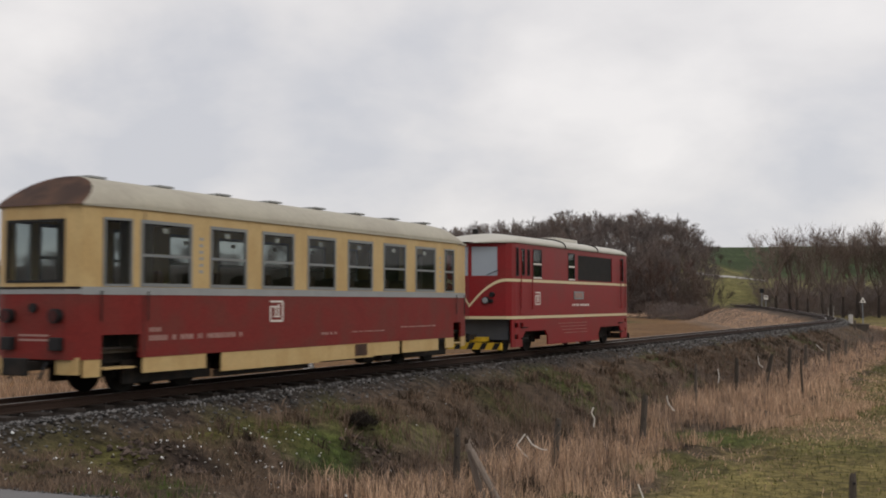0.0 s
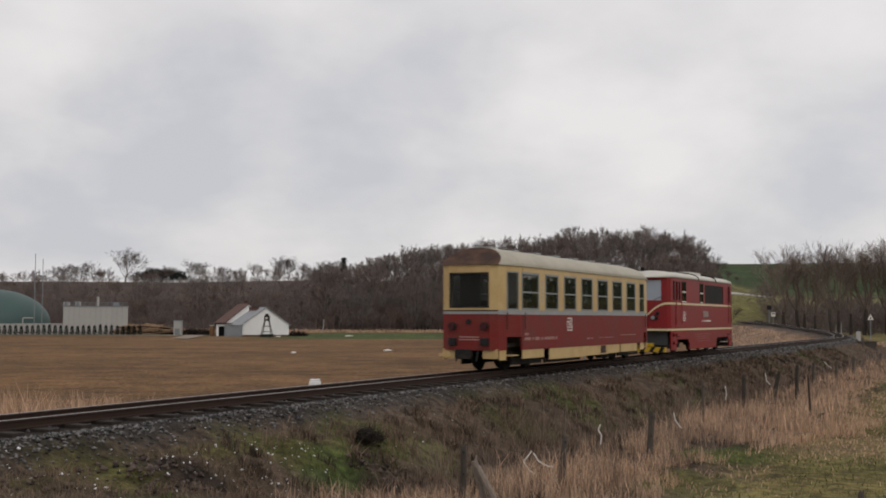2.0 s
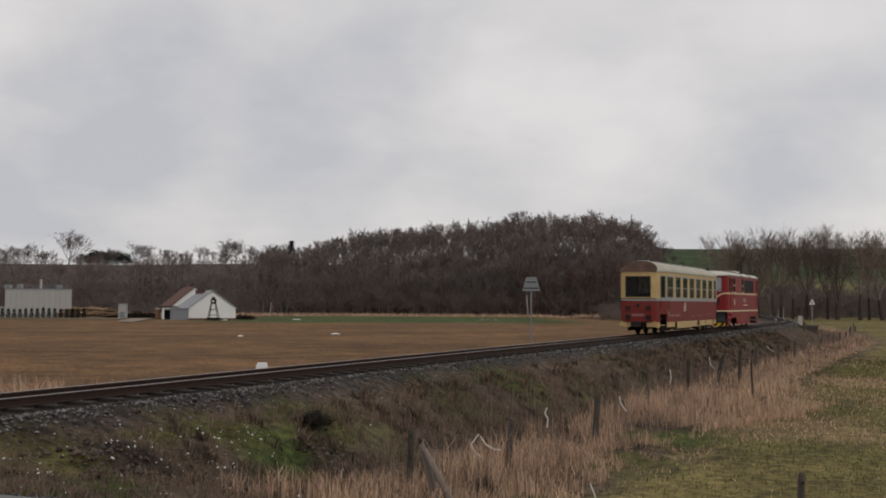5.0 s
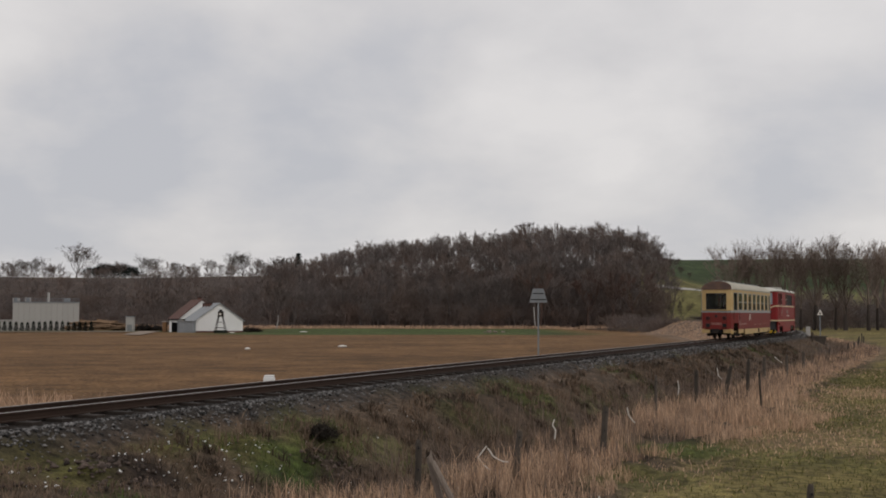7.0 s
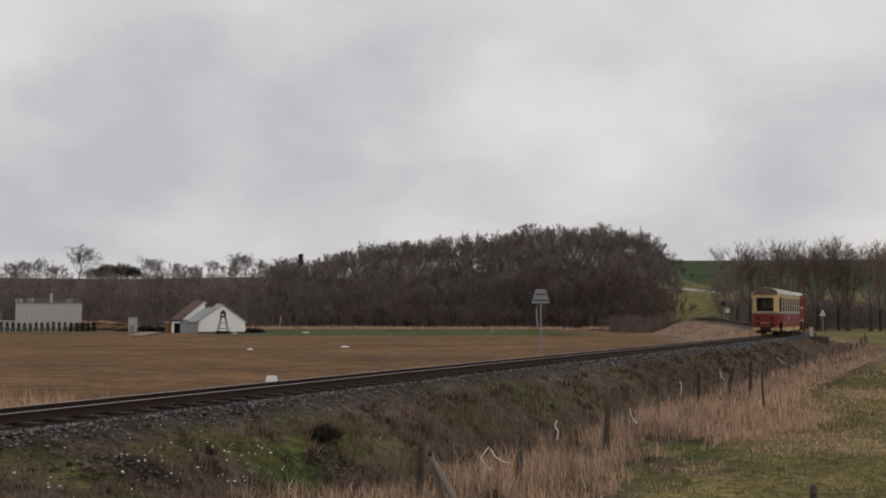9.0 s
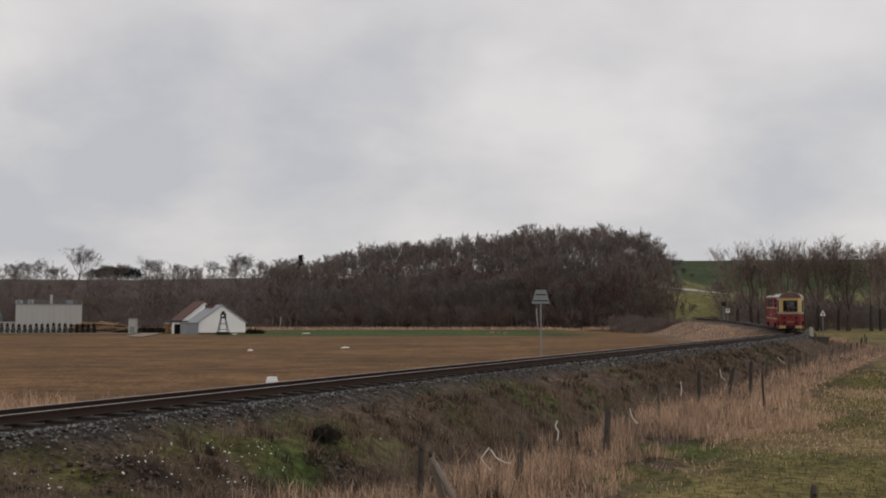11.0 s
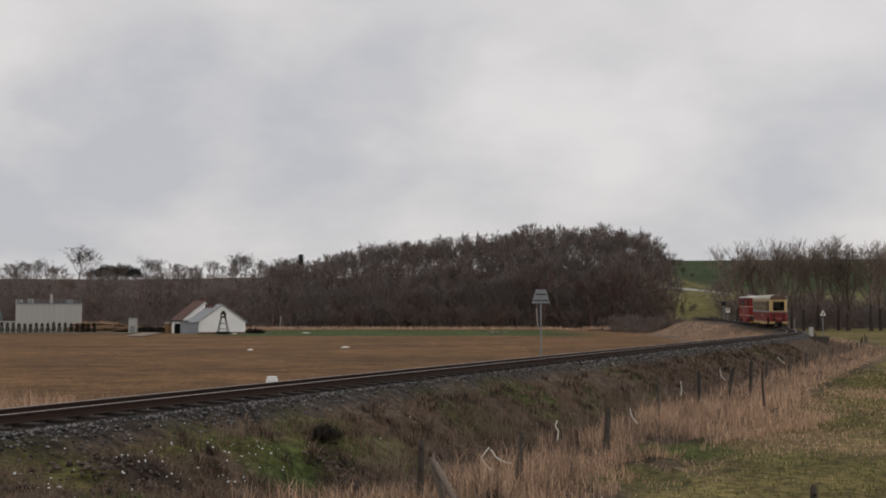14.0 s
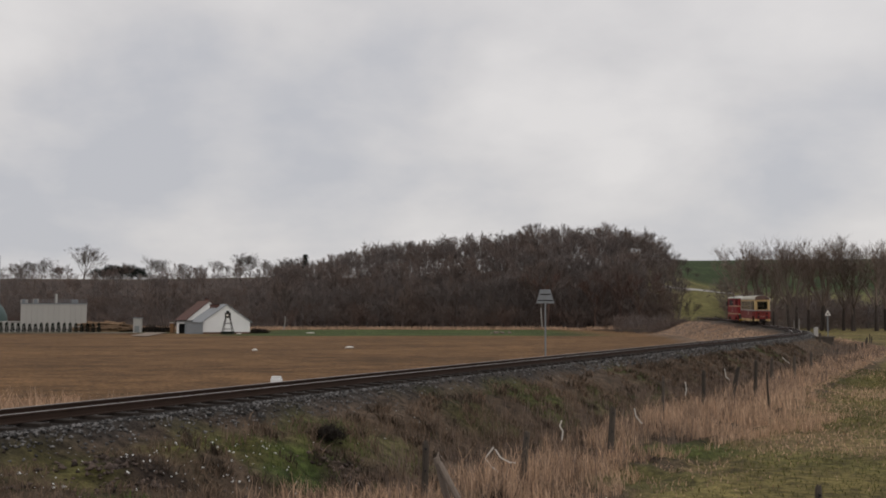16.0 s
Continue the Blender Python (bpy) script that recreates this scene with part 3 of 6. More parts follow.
def emblem(parent, x, y, z, s, out):
    """A rounded plate outline with plain strokes inside, on a side wall."""
    w = s * 1.25
    rows = [(x, x + 0.006 * out, y - w, y + w, z + s * 0.98, z + s * 1.2), (x, x + 0.006 * out, y - w, y + w, z - s * 1.2, z - s * 0.98),
            (x, x + 0.006 * out, y - w * 1.08, y - w * 0.86, z - s * 0.98, z + s * 0.6), (x, x + 0.006 * out, y + w * 0.86, y + w * 1.08, z - s * 0.98, z + s * 0.98),
            (x, x + 0.006 * out, y - w * 0.86, y + w * 0.15, z + s * 0.42, z + s * 0.6), (x, x + 0.006 * out, y - w * 0.3, y - w * 0.1, z - s * 0.45, z + s * 0.42),
            (x, x + 0.006 * out, y + w * 0.2, y + w * 0.42, z - s * 0.45, z + s * 0.8), (x, x + 0.006 * out, y - w * 0.5, y + w * 0.6, z - s * 0.68, z - s * 0.5)]
    rows = [(min(a, b), max(a, b), c, d, e_, f_) for a, b, c, d, e_, f_ in rows]
    return part("emblem", boxes(*rows), WHITE, parent, "cream plain-stroke emblem")


def bars(parent, x, y0, y1, z, h, out, seed, name="lettering", mat=WHITE):
    """Unreadable small writing as a row of bars."""
    rnd = random.Random(seed)
    bm, y = bmesh.new(), y0
    while y < y1:
        w = min(rnd.uniform(0.45, 0.9) * h, y1 - y)
        a, b = sorted((x, x + 0.005 * out))
        box(bm, a, b, y, y + w, z, z + h)
        y += w + rnd.choice((0.35, 0.35, 0.45, 1.6)) * h
    return tagged(part(name, bm, mat, parent), kind="stuff")


CAR_L, CAR_W, CAR_E = 13.82, 1.08, 0.83
TAPER_R, TAPER_F = 0.95, 1.0


def build_carriage():
    car = thing("passenger_carriage", "weathered cream and dark red passenger carriage with sooty roof end", "railway carriage")
    L = CAR_L
    right = [(CAR_E, 0.0), (CAR_W, TAPER_R), (CAR_W, L - TAPER_F), (CAR_E, L)]
    t0 = math.hypot(CAR_W - CAR_E, TAPER_R)
    shift = t0 - TAPER_R
    spans = [(0.36, 0.86)] + [(1.02, 2.30)] + [(2.79 + 1.543 * k, 3.86 + 1.543 * k) for k in range(6)] + [(12.05, 12.62)]
    z0, z1 = 1.69, 2.74
    holes = []
    for a, b in spans:
        holes.append((a + (shift if a > 0.95 else 0), b + (shift if b > 0.95 else 0), z0, z1))
    LZ, BZ0, BZ1, TZ = 0.585, 1.56, 1.68, 2.92

    def mirrored(bm):
        for v in bm.verts:
            v.co.x = -v.co.x
        bmesh.ops.reverse_faces(bm, faces=bm.faces)
        return bm

    for sx in (1, -1):
        def side(bm):
            return bm if sx > 0 else mirrored(bm)
        line = right
        part("upper_wall", side(holed_wall(line, BZ1, TZ, holes, 0.05)), CREAM, car)
        band = [(p[0] + 0.008, p[1]) for p in line]
        part("waist_band", side(holed_wall(band, BZ0, BZ1, [], 0.058)), GREY, car)
        step = [(0.36, 1.08, LZ, 0.95), (12.62, 13.30, LZ, 0.95)]
        part("lower_wall", side(holed_wall(line, LZ, BZ0, step, 0.05)), RED, car)
        for a, b in spans:
            def at(y):
                if y < TAPER_R:
                    return CAR_E + (CAR_W - CAR_E) * y / TAPER_R
                if y > L - TAPER_F:
                    return CAR_E + (CAR_W - CAR_E) * (L - y) / TAPER_F
                return CAR_W
            pa, pb = (sx * at(a), a), (sx * at(b), b)
            d = Vector((pb[0] - pa[0], pb[1] - pa[1]))
            out = (d.y * sx, -d.x * sx) if sx > 0 else (-d.y, d.x)
            narrow = b - a < 0.6
            window_unit(car, pa, pb, z0, z1, out, bar=not narrow or a > 10, frame_w=0.035 if narrow else 0.055)
            if not narrow:
                yc = (a + b) / 2
                part("window_sticker", boxes((sx * (CAR_W - 0.026) - 0.002, sx * (CAR_W - 0.026) + 0.002, yc - 0.08, yc + 0.06, z1 - 0.19, z1 - 0.11)), WHITE, car)
        # skirt panels with the gaps that the frames show
        for a, b, low in ((0.05, 0.34, 0.32), (1.12, 2.72, 0.34), (3.16, 6.35, 0.26), (6.36, 8.55, 0.28), (8.56, 9.75, 0.30), (9.90, 11.75, 0.31), (12.15, 12.62, 0.34), (13.30, 13.75, 0.34)):
            wa = at(a) if a < TAPER_R or a > L - TAPER_F else CAR_W
            wb = at(b) if b < TAPER_R or b > L - TAPER_F else CAR_W
            bm = holed_wall([(wa - 0.01, a), (wb - 0.01, b)], low, LZ, [], 0.03)
            part("skirt_panel", side(bm), CREAM, car)
        part("skirt_grille", boxes((sx * CAR_W - 0.006, sx * CAR_W + 0.006, 7.75, 8.25, 0.33, 0.57)), ROOF_END, car)
        for ys in ((0.38, 1.06), (12.64, 13.28)):
            for zz, ext in ((0.42, 0.02), (0.72, -0.06)):
                w = CAR_E + 0.12 + ext
                a, b = sorted((sx * (w - 0.25), sx * w))
                part("step", boxes((a, b, ys[0], ys[1], zz, zz + 0.035), bevel=0.006), CREAM if zz < 0.6 else BLACK, car)
            a, b = sorted((sx * 0.55, sx * 0.62))
            part("step_well", boxes((a, b, ys[0] - 0.02, ys[1] + 0.02, 0.42, 0.98)), BLACK, car)
        for ys in (0.30, 1.16, L - 0.30, L - 1.16):
            w = at(ys) + 0.05
            part("grab_rail", rod((sx * w, ys, 1.15), (sx * w, ys, 1.62), 0.012, sides=6), BLACK, car)
        emblem(car, sx * CAR_W, 4.82, 1.28, 0.165, sx)
        bars(car, sx * CAR_W, 1.25, 3.75, 0.84, 0.085, sx, 5, mat=FADED)
        bars(car, sx * CAR_W, 1.25, 1.62, 0.98, 0.07, sx, 6, mat=FADED)
        bars(car, sx * CAR_W, 6.4, 7.0, 0.80, 0.05, sx, 7, mat=FADED)
        bars(car, sx * CAR_W, 7.6, 9.0, 0.82, 0.03, sx, 8, mat=FADED)
        bars(car, sx * CAR_W, 9.8, 11.6, 0.88, 0.03, sx, 9, mat=FADED)
        for k in range(6):
            part("data_plate", boxes((sx * CAR_W - 0.004, sx * CAR_W + 0.004, 2.50, 2.60, 1.93 + 0.11 * k, 1.98 + 0.11 * k)), GREY, car)
            part("data_plate", boxes((sx * CAR_W - 0.004, sx * CAR_W + 0.004, 11.78, 11.86, 1.93 + 0.11 * k, 1.98 + 0.11 * k)), GREY, car)
    # ends
    for y, s in ((0.0, -1), (L, 1)):
        def end_wall(zz0, zz1, hole, dy, th):
            pts = [(-CAR_E, y), (-0.62, y + s * 0.10), (0.62, y + s * 0.10), (CAR_E, y)]
            if s > 0:
                pts = pts[::-1]
            pts = [(p[0], p[1] + s * dy) for p in pts]
            return holed_wall(pts, zz0, zz1, hole, th)
        c0 = math.hypot(CAR_E - 0.62, 0.10)
        part("end_upper_wall", end_wall(BZ1, TZ, [(c0 + 0.03, c0 + 1.21, 1.74, 2.70)], 0, 0.05), CREAM, car)
        part("end_waist_band", end_wall(BZ0 + 0.01, BZ1 - 0.035, [], 0.008, 0.055), GREY, car)
        part("end_drip_strip", end_wall(BZ1 - 0.035, BZ1, [], 0.014, 0.06), BLACK, car)
        part("end_lower_wall", end_wall(LZ, BZ0 + 0.01, [], 0, 0.05), RED, car)
        window_unit(car, (-0.59 * s * -1, y + s * 0.10), (0.59 * s * -1, y + s * 0.10), 1.74, 2.70, (0, s), bar=False, frame_w=0.04, mat=DARK)
        for sx in (-1, 1):
            lamp = part("tail_lamp", rod((sx * 0.48, y + s * 0.09, 1.24), (sx * 0.48, y + s * 0.22, 1.24), 0.105, 0.11, sides=16), DARK, car)
            part("lens", rod((sx * 0.48, y + s * 0.221, 1.24), (sx * 0.48, y + s * 0.228, 1.24), 0.085, sides=16), TAIL, lamp)
            part("jumper_socket", boxes((sx * 0.48 - 0.11, sx * 0.48 + 0.11, min(y + s * 0.1, y + s * 0.2), max(y + s * 0.1, y + s * 0.2), 0.72, 0.92), bevel=0.02), DARK, car)
            part("end_skirt", boxes((min(sx * 0.38, sx * 0.82), max(sx * 0.38, sx * 0.82), y + s * 0.02 - 0.02, y + s * 0.02 + 0.02, 0.36, 0.62)), CREAM, car)
            part("hose", rod((sx * 0.28, y + s * 0.12, 0.55), (sx * 0.30, y + s * 0.28, 0.30), 0.025, sides=6), DARK, car)
        part("socket_box", rod((0.0, y + s * 0.09, 1.36), (0.0, y + s * 0.16, 1.36), 0.07, sides=12), DARK, car)
        bm = bmesh.new()
        for zb in (0.86, 0.93):
            box(bm, -0.30, 0.30, min(y + s * 0.10, y + s * 0.106), max(y + s * 0.10, y + s * 0.106), zb, zb + 0.03)
        tagged(part("lettering", bm, FADED, car), kind="stuff")
        coup = part("coupler", boxes((-0.09, 0.09, min(y, y + s * 0.45), max(y, y + s * 0.45), 0.42, 0.56), (-0.24, 0.24, min(y + s * 0.42, y + s * 0.50), max(y + s * 0.42, y + s * 0.50), 0.36, 0.62), bevel=0.02), BLACK, car)
        part("corner_step", boxes((-CAR_E - 0.02, -CAR_E + 0.3, y + s * 0.18 - 0.03, y + s * 0.18 + 0.03, 0.42, 0.5)), CREAM, car)
    # roof: an arch with a hipped end over each taper
    secs = [(TAPER_R, 1.11, TZ, 0.505),
            (L / 2, 1.11, TZ, 0.49), (L - 1.6, 1.11, TZ, 0.485), (L - TAPER_F, 1.11, TZ, 0.46), (L - 0.7, 1.03, TZ, 0.40), (L - 0.4, 0.96, TZ, 0.29), (L - 0.15, 0.90, TZ, 0.14), (L + 0.03, 0.855, TZ - 0.01, 0.02)]
    n = 15
    v, f, mi = arch_roof(secs)
    base = len(v)
    for a in range(n):                                        # the hip: every rib of the arch runs down to the end eave
        t = math.pi * a / (n - 1)
        up = math.sin(t)
        y_hip = 0.62 * up ** 1.15 - 0.06
        v.append(((0.865 + 0.13 * up) * math.cos(t), y_hip, TZ + 0.505 * up ** 1.18))
        v.append((0.865 * math.cos(t), -0.10 - 0.05 * up, TZ - 0.012))
    for a in range(n - 1):
        f.append((base + 2 * a, base + 2 * a + 2, a + 1, a))
        mi.append(0)
        f.append((base + 2 * a + 1, base + 2 * a + 3, base + 2 * a + 2, base + 2 * a))
        mi.append(1)
    r = obj("roof", v, f, [ROOF, ROOF_END], car, "dusty cream arched roof with a brown sooty hipped end")
    r.data.polygons.foreach_set("material_index", mi)
    r.data.polygons.foreach_set("use_smooth", [m_ == 0 for m_ in mi])
    for sx in (-1, 1):
        bm = holed_wall([(CAR_E + 0.035, -0.02), (CAR_W + 0.035, TAPER_R), (CAR_W + 0.035, L - TAPER_F), (CAR_E + 0.035, L + 0.02)], TZ - 0.025, TZ + 0.02, [], 0.04)
        part("gutter", bm if sx > 0 else mirrored(bm), ROOF, car)
    for k in range(8):
        yv = 0.95 + 1.69 * k
        part("roof_vent", boxes((-0.26, 0.26, yv - 0.20, yv + 0.20, 3.415, 3.452), (-0.16, 0.16, yv - 0.15, yv + 0.15, 3.36, 3.42), bevel=0.010), GREY, car)
    # inside
    part("floor", boxes((-0.80, 0.80, 0.1, L - 0.1, 0.66, 0.72)), INTERIOR, car)
    part("ceiling_lining", boxes((-0.85, 0.85, 0.2, L - 0.2, 2.86, 2.90)), INTERIOR, car)
    for yy in (1.40, L - 1.45):
        part("partition", boxes((-1.0, -0.34, yy - 0.02, yy + 0.02, 0.72, 2.84), (0.34, 1.0, yy - 0.02, yy + 0.02, 0.72, 2.84)), INTERIOR, car)
    for k in range(7):
        yb = 1.62 + 1.543 * k
        for sx in (-1, 1):
            a, b = sorted((sx * 0.25, sx * 0.98))
            part("bench_seat", boxes((a, b, yb - 0.06, yb + 0.06, 1.05, 1.95), (a, b, yb - 0.45, yb + 0.45, 0.98, 1.12), bevel=0.02), SEAT, car)
    # underframe
    part("underframe", boxes((-0.7, 0.7, 0.15, L - 0.15, 0.50, 0.66), (-0.75, 0.75, 4.5, 6.1, 0.20, 0.5), (-0.7, 0.7, 7.2, 8.6, 0.22, 0.5), bevel=0.01), BLACK, car)
    for sx in (-1, 1):
        a, b = sorted((sx * 0.84, sx * 0.92))
        # black bar added for the shadow line below the long skirt panel
        part("shadow_bar", boxes((a, b, 3.2, 6.2, 0.16, 0.29), bevel=0.01), BLACK, car)
        for y in (2.15, L - 2.15):
            a, b = sorted((sx * 0.70, sx * 0.78))
            # plate added to fill in the dark of bogie and shade under the skirt
            part("dark_bogie_side", boxes((a, b, y - 1.15, y + 1.1, 0.16, 0.54), bevel=0.02), BLACK, car)
        for y0, y1 in ((8.6, 9.1), (9.4, 9.9)):
            part("air_reservoir", rod((sx * 0.68, y0, 0.26), (sx * 0.68, y1, 0.26), 0.13, sides=12), BLACK, car)
        # grime-dark seam between the corner post and the door leaf, and the door's hinge line
        for ys, zz0, zz1 in ((1.10, 0.62, 1.54), (1.10, 1.70, 2.86)):
            w = CAR_W + 0.003
            a, b = sorted((sx * (w - 0.01), sx * w))
            part("door_seam", boxes((a, b, ys, ys + 0.018, zz0, zz1)), BLACK, car)
    sets = []
    for y in (2.15, L - 2.15):
        sets += bogie(car, y, 0.75, 0.37)[1]
    return car, sets


carriage, carriage_wheels = build_carriage()

LOC_L, LOC_W = 10.8, 1.06


def build_locomotive():
    loc = thing("diesel_locomotive", "dark red narrow-gauge diesel locomotive with cream stripes and a pale roof", "locomotive")
    L, W = LOC_L, LOC_W
    plan = [(0.92, -0.06), (1.03, 0.10), (W, 0.32), (W, L - 0.32), (1.03, L - 0.10), (0.92, L + 0.06)]
    s1 = math.hypot(W - 1.03, 0.22) - 0.32
    s0 = math.hypot(0.11, 0.16) + s1

    def nose(x):
        return 0.46 - 0.40 * min(abs(x), 0.92) / 0.92

    def mirrored(bm):
        for v in bm.verts:
            v.co.x = -v.co.x
        bmesh.ops.reverse_faces(bm, faces=bm.faces)
        return bm

    holes = [(0.34, 0.52, 2.18, 2.98), (0.72, 0.98, 2.20, 2.96), (1.16, 1.36, 2.20, 2.96), (1.60, 2.28, 2.12, 2.98), (4.54, 5.14, 2.12, 2.98), (5.45, 8.92, 2.14, 2.94), (L - 0.95, L - 0.6, 2.18, 2.98)]
    hs = [(a + s0, b + s0, c, d) for a, b, c, d in holes]
    arches = [(0.25 + s0, 0.5 + s0, 0.74, 0.87), (0.25 + s0, 0.5 + s0, 0.42, 0.55), (0.62 + s0, 0.86 + s0, 0.74, 0.87), (L - 0.5 + s0, L - 0.28 + s0, 0.74, 0.87), (L - 0.5 + s0, L - 0.28 + s0, 0.42, 0.55)]
    for a, b in ((0.80, 2.80), (7.45, 9.95)):                 # wheel arches with cut corners
        arches += [(a + 0.06 * k + s0, b - 0.06 * k + s0, 0.20, 0.46 + 0.055 * k) for k in range(4)]
    for sx in (1, -1):
        def side(bm):
            return bm if sx > 0 else mirrored(bm)
        part("upper_wall", side(holed_wall(plan, 0.98, 3.10, hs, 0.05)), LOCO_RED, loc)
        part("lower_wall", side(holed_wall(plan[1:-1], 0.20, 0.98, [(a - s0 + s1, b - s0 + s1, c, d) for a, b, c, d in arches], 0.05)), LOCO_RED, loc)
        off = [(p[0] + 0.007, p[1] - (0.007 if p[1] < 0.05 else 0) + (0.007 if p[1] > L - 0.05 else 0)) for p in plan]
        part("stripe", side(holed_wall(off, 2.02, 2.10, [], 0.012)), STRIPE, loc)
        part("stripe", side(holed_wall(off, 0.98, 1.06, [], 0.012)), STRIPE, loc)
        for a, b, c, d in holes[:5] + holes[6:]:
            window_unit(loc, (sx * W, a), (sx * W, b), c, d, (sx, 0), bar=b - a > 0.45, frame_w=0.035, mat=DARK)
        for a, b in ((1.60, 2.28), (4.54, 5.14)):
            for zz in (2.13, 2.53):
                p_, q_ = sorted((sx * (W + 0.013), sx * (W + 0.020)))
                part("window_rail", boxes((p_, q_, a + 0.03, b - 0.03, zz, zz + 0.045)), WHITE, loc, "pale window cross rail")
        a, b = sorted((sx * (W - 0.05), sx * (W - 0.02)))
        grille = part("radiator_grille", boxes((a - 0.01, b - 0.01, 5.45, 8.92, 2.14, 2.94)), DARK, loc)
        for k in range(12):
            zz = 2.18 + k * 0.063
            part("slat", boxes((a, b + 0.012 * (sx > 0), 5.47, 8.90, zz, zz + 0.022)), BLACK, grille)
        for ys in (0.62, 1.45, L - 0.52, L - 1.02):
            part("grab_rail", rod((sx * (W + 0.05), ys, 1.25), (sx * (W + 0.05), ys, 2.9), 0.014, sides=6), LOCO_RED, loc)
        part("cab_door", boxes((min(sx * W, sx * (W + 0.012)), max(sx * W, sx * (W + 0.012)), 0.64, 1.42, 1.10, 2.01)), LOCO_RED, loc)
        emblem(loc, sx * W, 1.98, 1.56, 0.155, sx)
        a, b = sorted((sx * W, sx * (W + 0.02)))
        plate = part("number_plate", boxes((a, b, 5.05, 5.95, 1.54, 1.79)), FRAME, loc, "grey cast plate with raised bars")
        bm = bmesh.new()
        for k in range(5):
            box(bm, min(sx * (W + 0.02), sx * (W + 0.026)), max(sx * (W + 0.02), sx * (W + 0.026)), 5.14 + 0.14 * k, 5.24 + 0.14 * k, 1.59, 1.74)
        tagged(part("lettering", bm, FADED, plate), kind="stuff")
        bars(loc, sx * W, 4.9, 6.5, 1.33, 0.07, sx, 11, mat=WHITE)
        bars(loc, sx * W, 3.6, 6.0, 0.96, 0.025, sx, 12, mat=FADED)
        for k in range(4):
            bars(loc, sx * W, 3.7 + 0.15 * k, 6.3, 0.80 - 0.1 * k, 0.018, sx, 13 + k, mat=FADED)
        for ys in (0.9, L - 1.0):
            for zz in (0.42, 0.72):
                a, b = sorted((sx * (W - 0.2), sx * (W + 0.05)))
                part("step", boxes((a, b, ys - 0.2, ys + 0.2, zz, zz + 0.03)), BLACK, loc)
        a, b = sorted((sx * 0.6, sx * 0.65))
        part("inner_skirt", boxes((a, b, 0.5, L - 0.5, 0.45, 1.1)), BLACK, loc)
    for y, s in ((0.0, -1), (L, 1)):
        pts = [(x * -s, y + s * nose(x)) for x in (-0.92, 0.0, 0.92)]
        fl = math.hypot(0.92, 0.40)
        part("end_wall", holed_wall(pts, 0.98, 3.10, [(0.23, fl - 0.06, 2.18, 2.98), (fl + 0.06, 2 * fl - 0.23, 2.18, 2.98)], 0.05), LOCO_RED, loc)
        lower = [(p[0], p[1] + s * 0.007) for p in pts]
        part("stripe", holed_wall(lower, 0.98, 1.06, [], 0.012), STRIPE, loc)
        for sx in (-1, 1):
            ax, bx = 0.05, 0.72
            line = [(sx * ax, y + s * (nose(ax) - 0.02)), (sx * bx, y + s * (nose(bx) - 0.02))]
            win = part("windscreen", holed_wall(line, 2.16, 3.0, [], 0.008), SKY_PANE, loc, "opaque windscreen with the pale sky's reflection in its colour")
            part("wiper", rod((sx * 0.45, y + s * (nose(0.45) + 0.02), 2.2), (sx * 0.75, y + s * (nose(0.75) + 0.02), 2.34), 0.012, sides=5), DARK, win)
        # arched stripe sweeping down the nose
        for sx in (-1, 1):
            bm = bmesh.new()
            prev = None
            for k in range(13):
                f = k / 12
                x = 0.92 * (1 - f)
                z = 2.02 - 0.72 * f ** 1.8
                yy = y + s * (0.008 + nose(x))
                cur = [bm.verts.new((sx * x, yy, z)), bm.verts.new((sx * x, yy, z + 0.08))]
                if prev:
                    bm.faces.new((prev[0], cur[0], cur[1], prev[1]))
                prev = cur
            solid(bm, 0.004)
            part("stripe", bm, STRIPE, loc)
            for dx, dz, rr in ((0.0, 0.0, 0.10), (0.16, 0.16, 0.07), (0.14, -0.02, 0.05)):
                lamp = part("headlamp", rod((sx * (0.42 + dx), y + s * (nose(0.42 + dx) - 0.03), 1.50 + dz), (sx * (0.42 + dx), y + s * (nose(0.42 + dx) + 0.07), 1.50 + dz), rr, sides=16), DARK, loc)
                part("lens", rod((sx * (0.42 + dx), y + s * (nose(0.42 + dx) + 0.07), 1.50 + dz), (sx * (0.42 + dx), y + s * (nose(0.42 + dx) + 0.075), 1.50 + dz), rr * 0.8, sides=16), LENS if rr > 0.08 else DARK, lamp)
        part("nose_panel", boxes((-0.85, 0.85, min(y - s * 0.30, y - s * 0.24), max(y - s * 0.30, y - s * 0.24), 0.40, 0.98)), BLUEGREY, loc, "dull grey sheet under the nose")
        beam = part("buffer_beam", boxes((-0.95, 0.95, min(y + s * 0.37, y + s * 0.45), max(y + s * 0.37, y + s * 0.45), 0.15, 0.34), (-0.3, 0.3, min(y - s * 0.2, y + s * 0.3), max(y - s * 0.2, y + s * 0.3), 0.36, 0.48)), YELLOW if s < 0 else BLACK, loc, "yellow buffer beam with black stripes" if s < 0 else "")
        for k in range(5 if s < 0 else 0):
            bm = bmesh.new()
            x = -0.86 + 0.38 * k
            yy = y + s * 0.454
            vs = [bm.verts.new(c) for c in ((x, yy, 0.155), (x + 0.17, yy, 0.155), (x + 0.27, yy, 0.335), (x + 0.10, yy, 0.335))]
            bm.faces.new(vs)
            solid(bm, 0.003)
            part("black_stripe", bm, DARK, beam)
        part("coupler", boxes((-0.09, 0.09, min(y + s * 0.2, y + s * 0.95), max(y + s * 0.2, y + s * 0.95), 0.42, 0.56), (-0.22, 0.22, min(y + s * 0.90, y + s * 0.97), max(y + s * 0.90, y + s * 0.97), 0.38, 0.60), bevel=0.015), BLACK, loc)
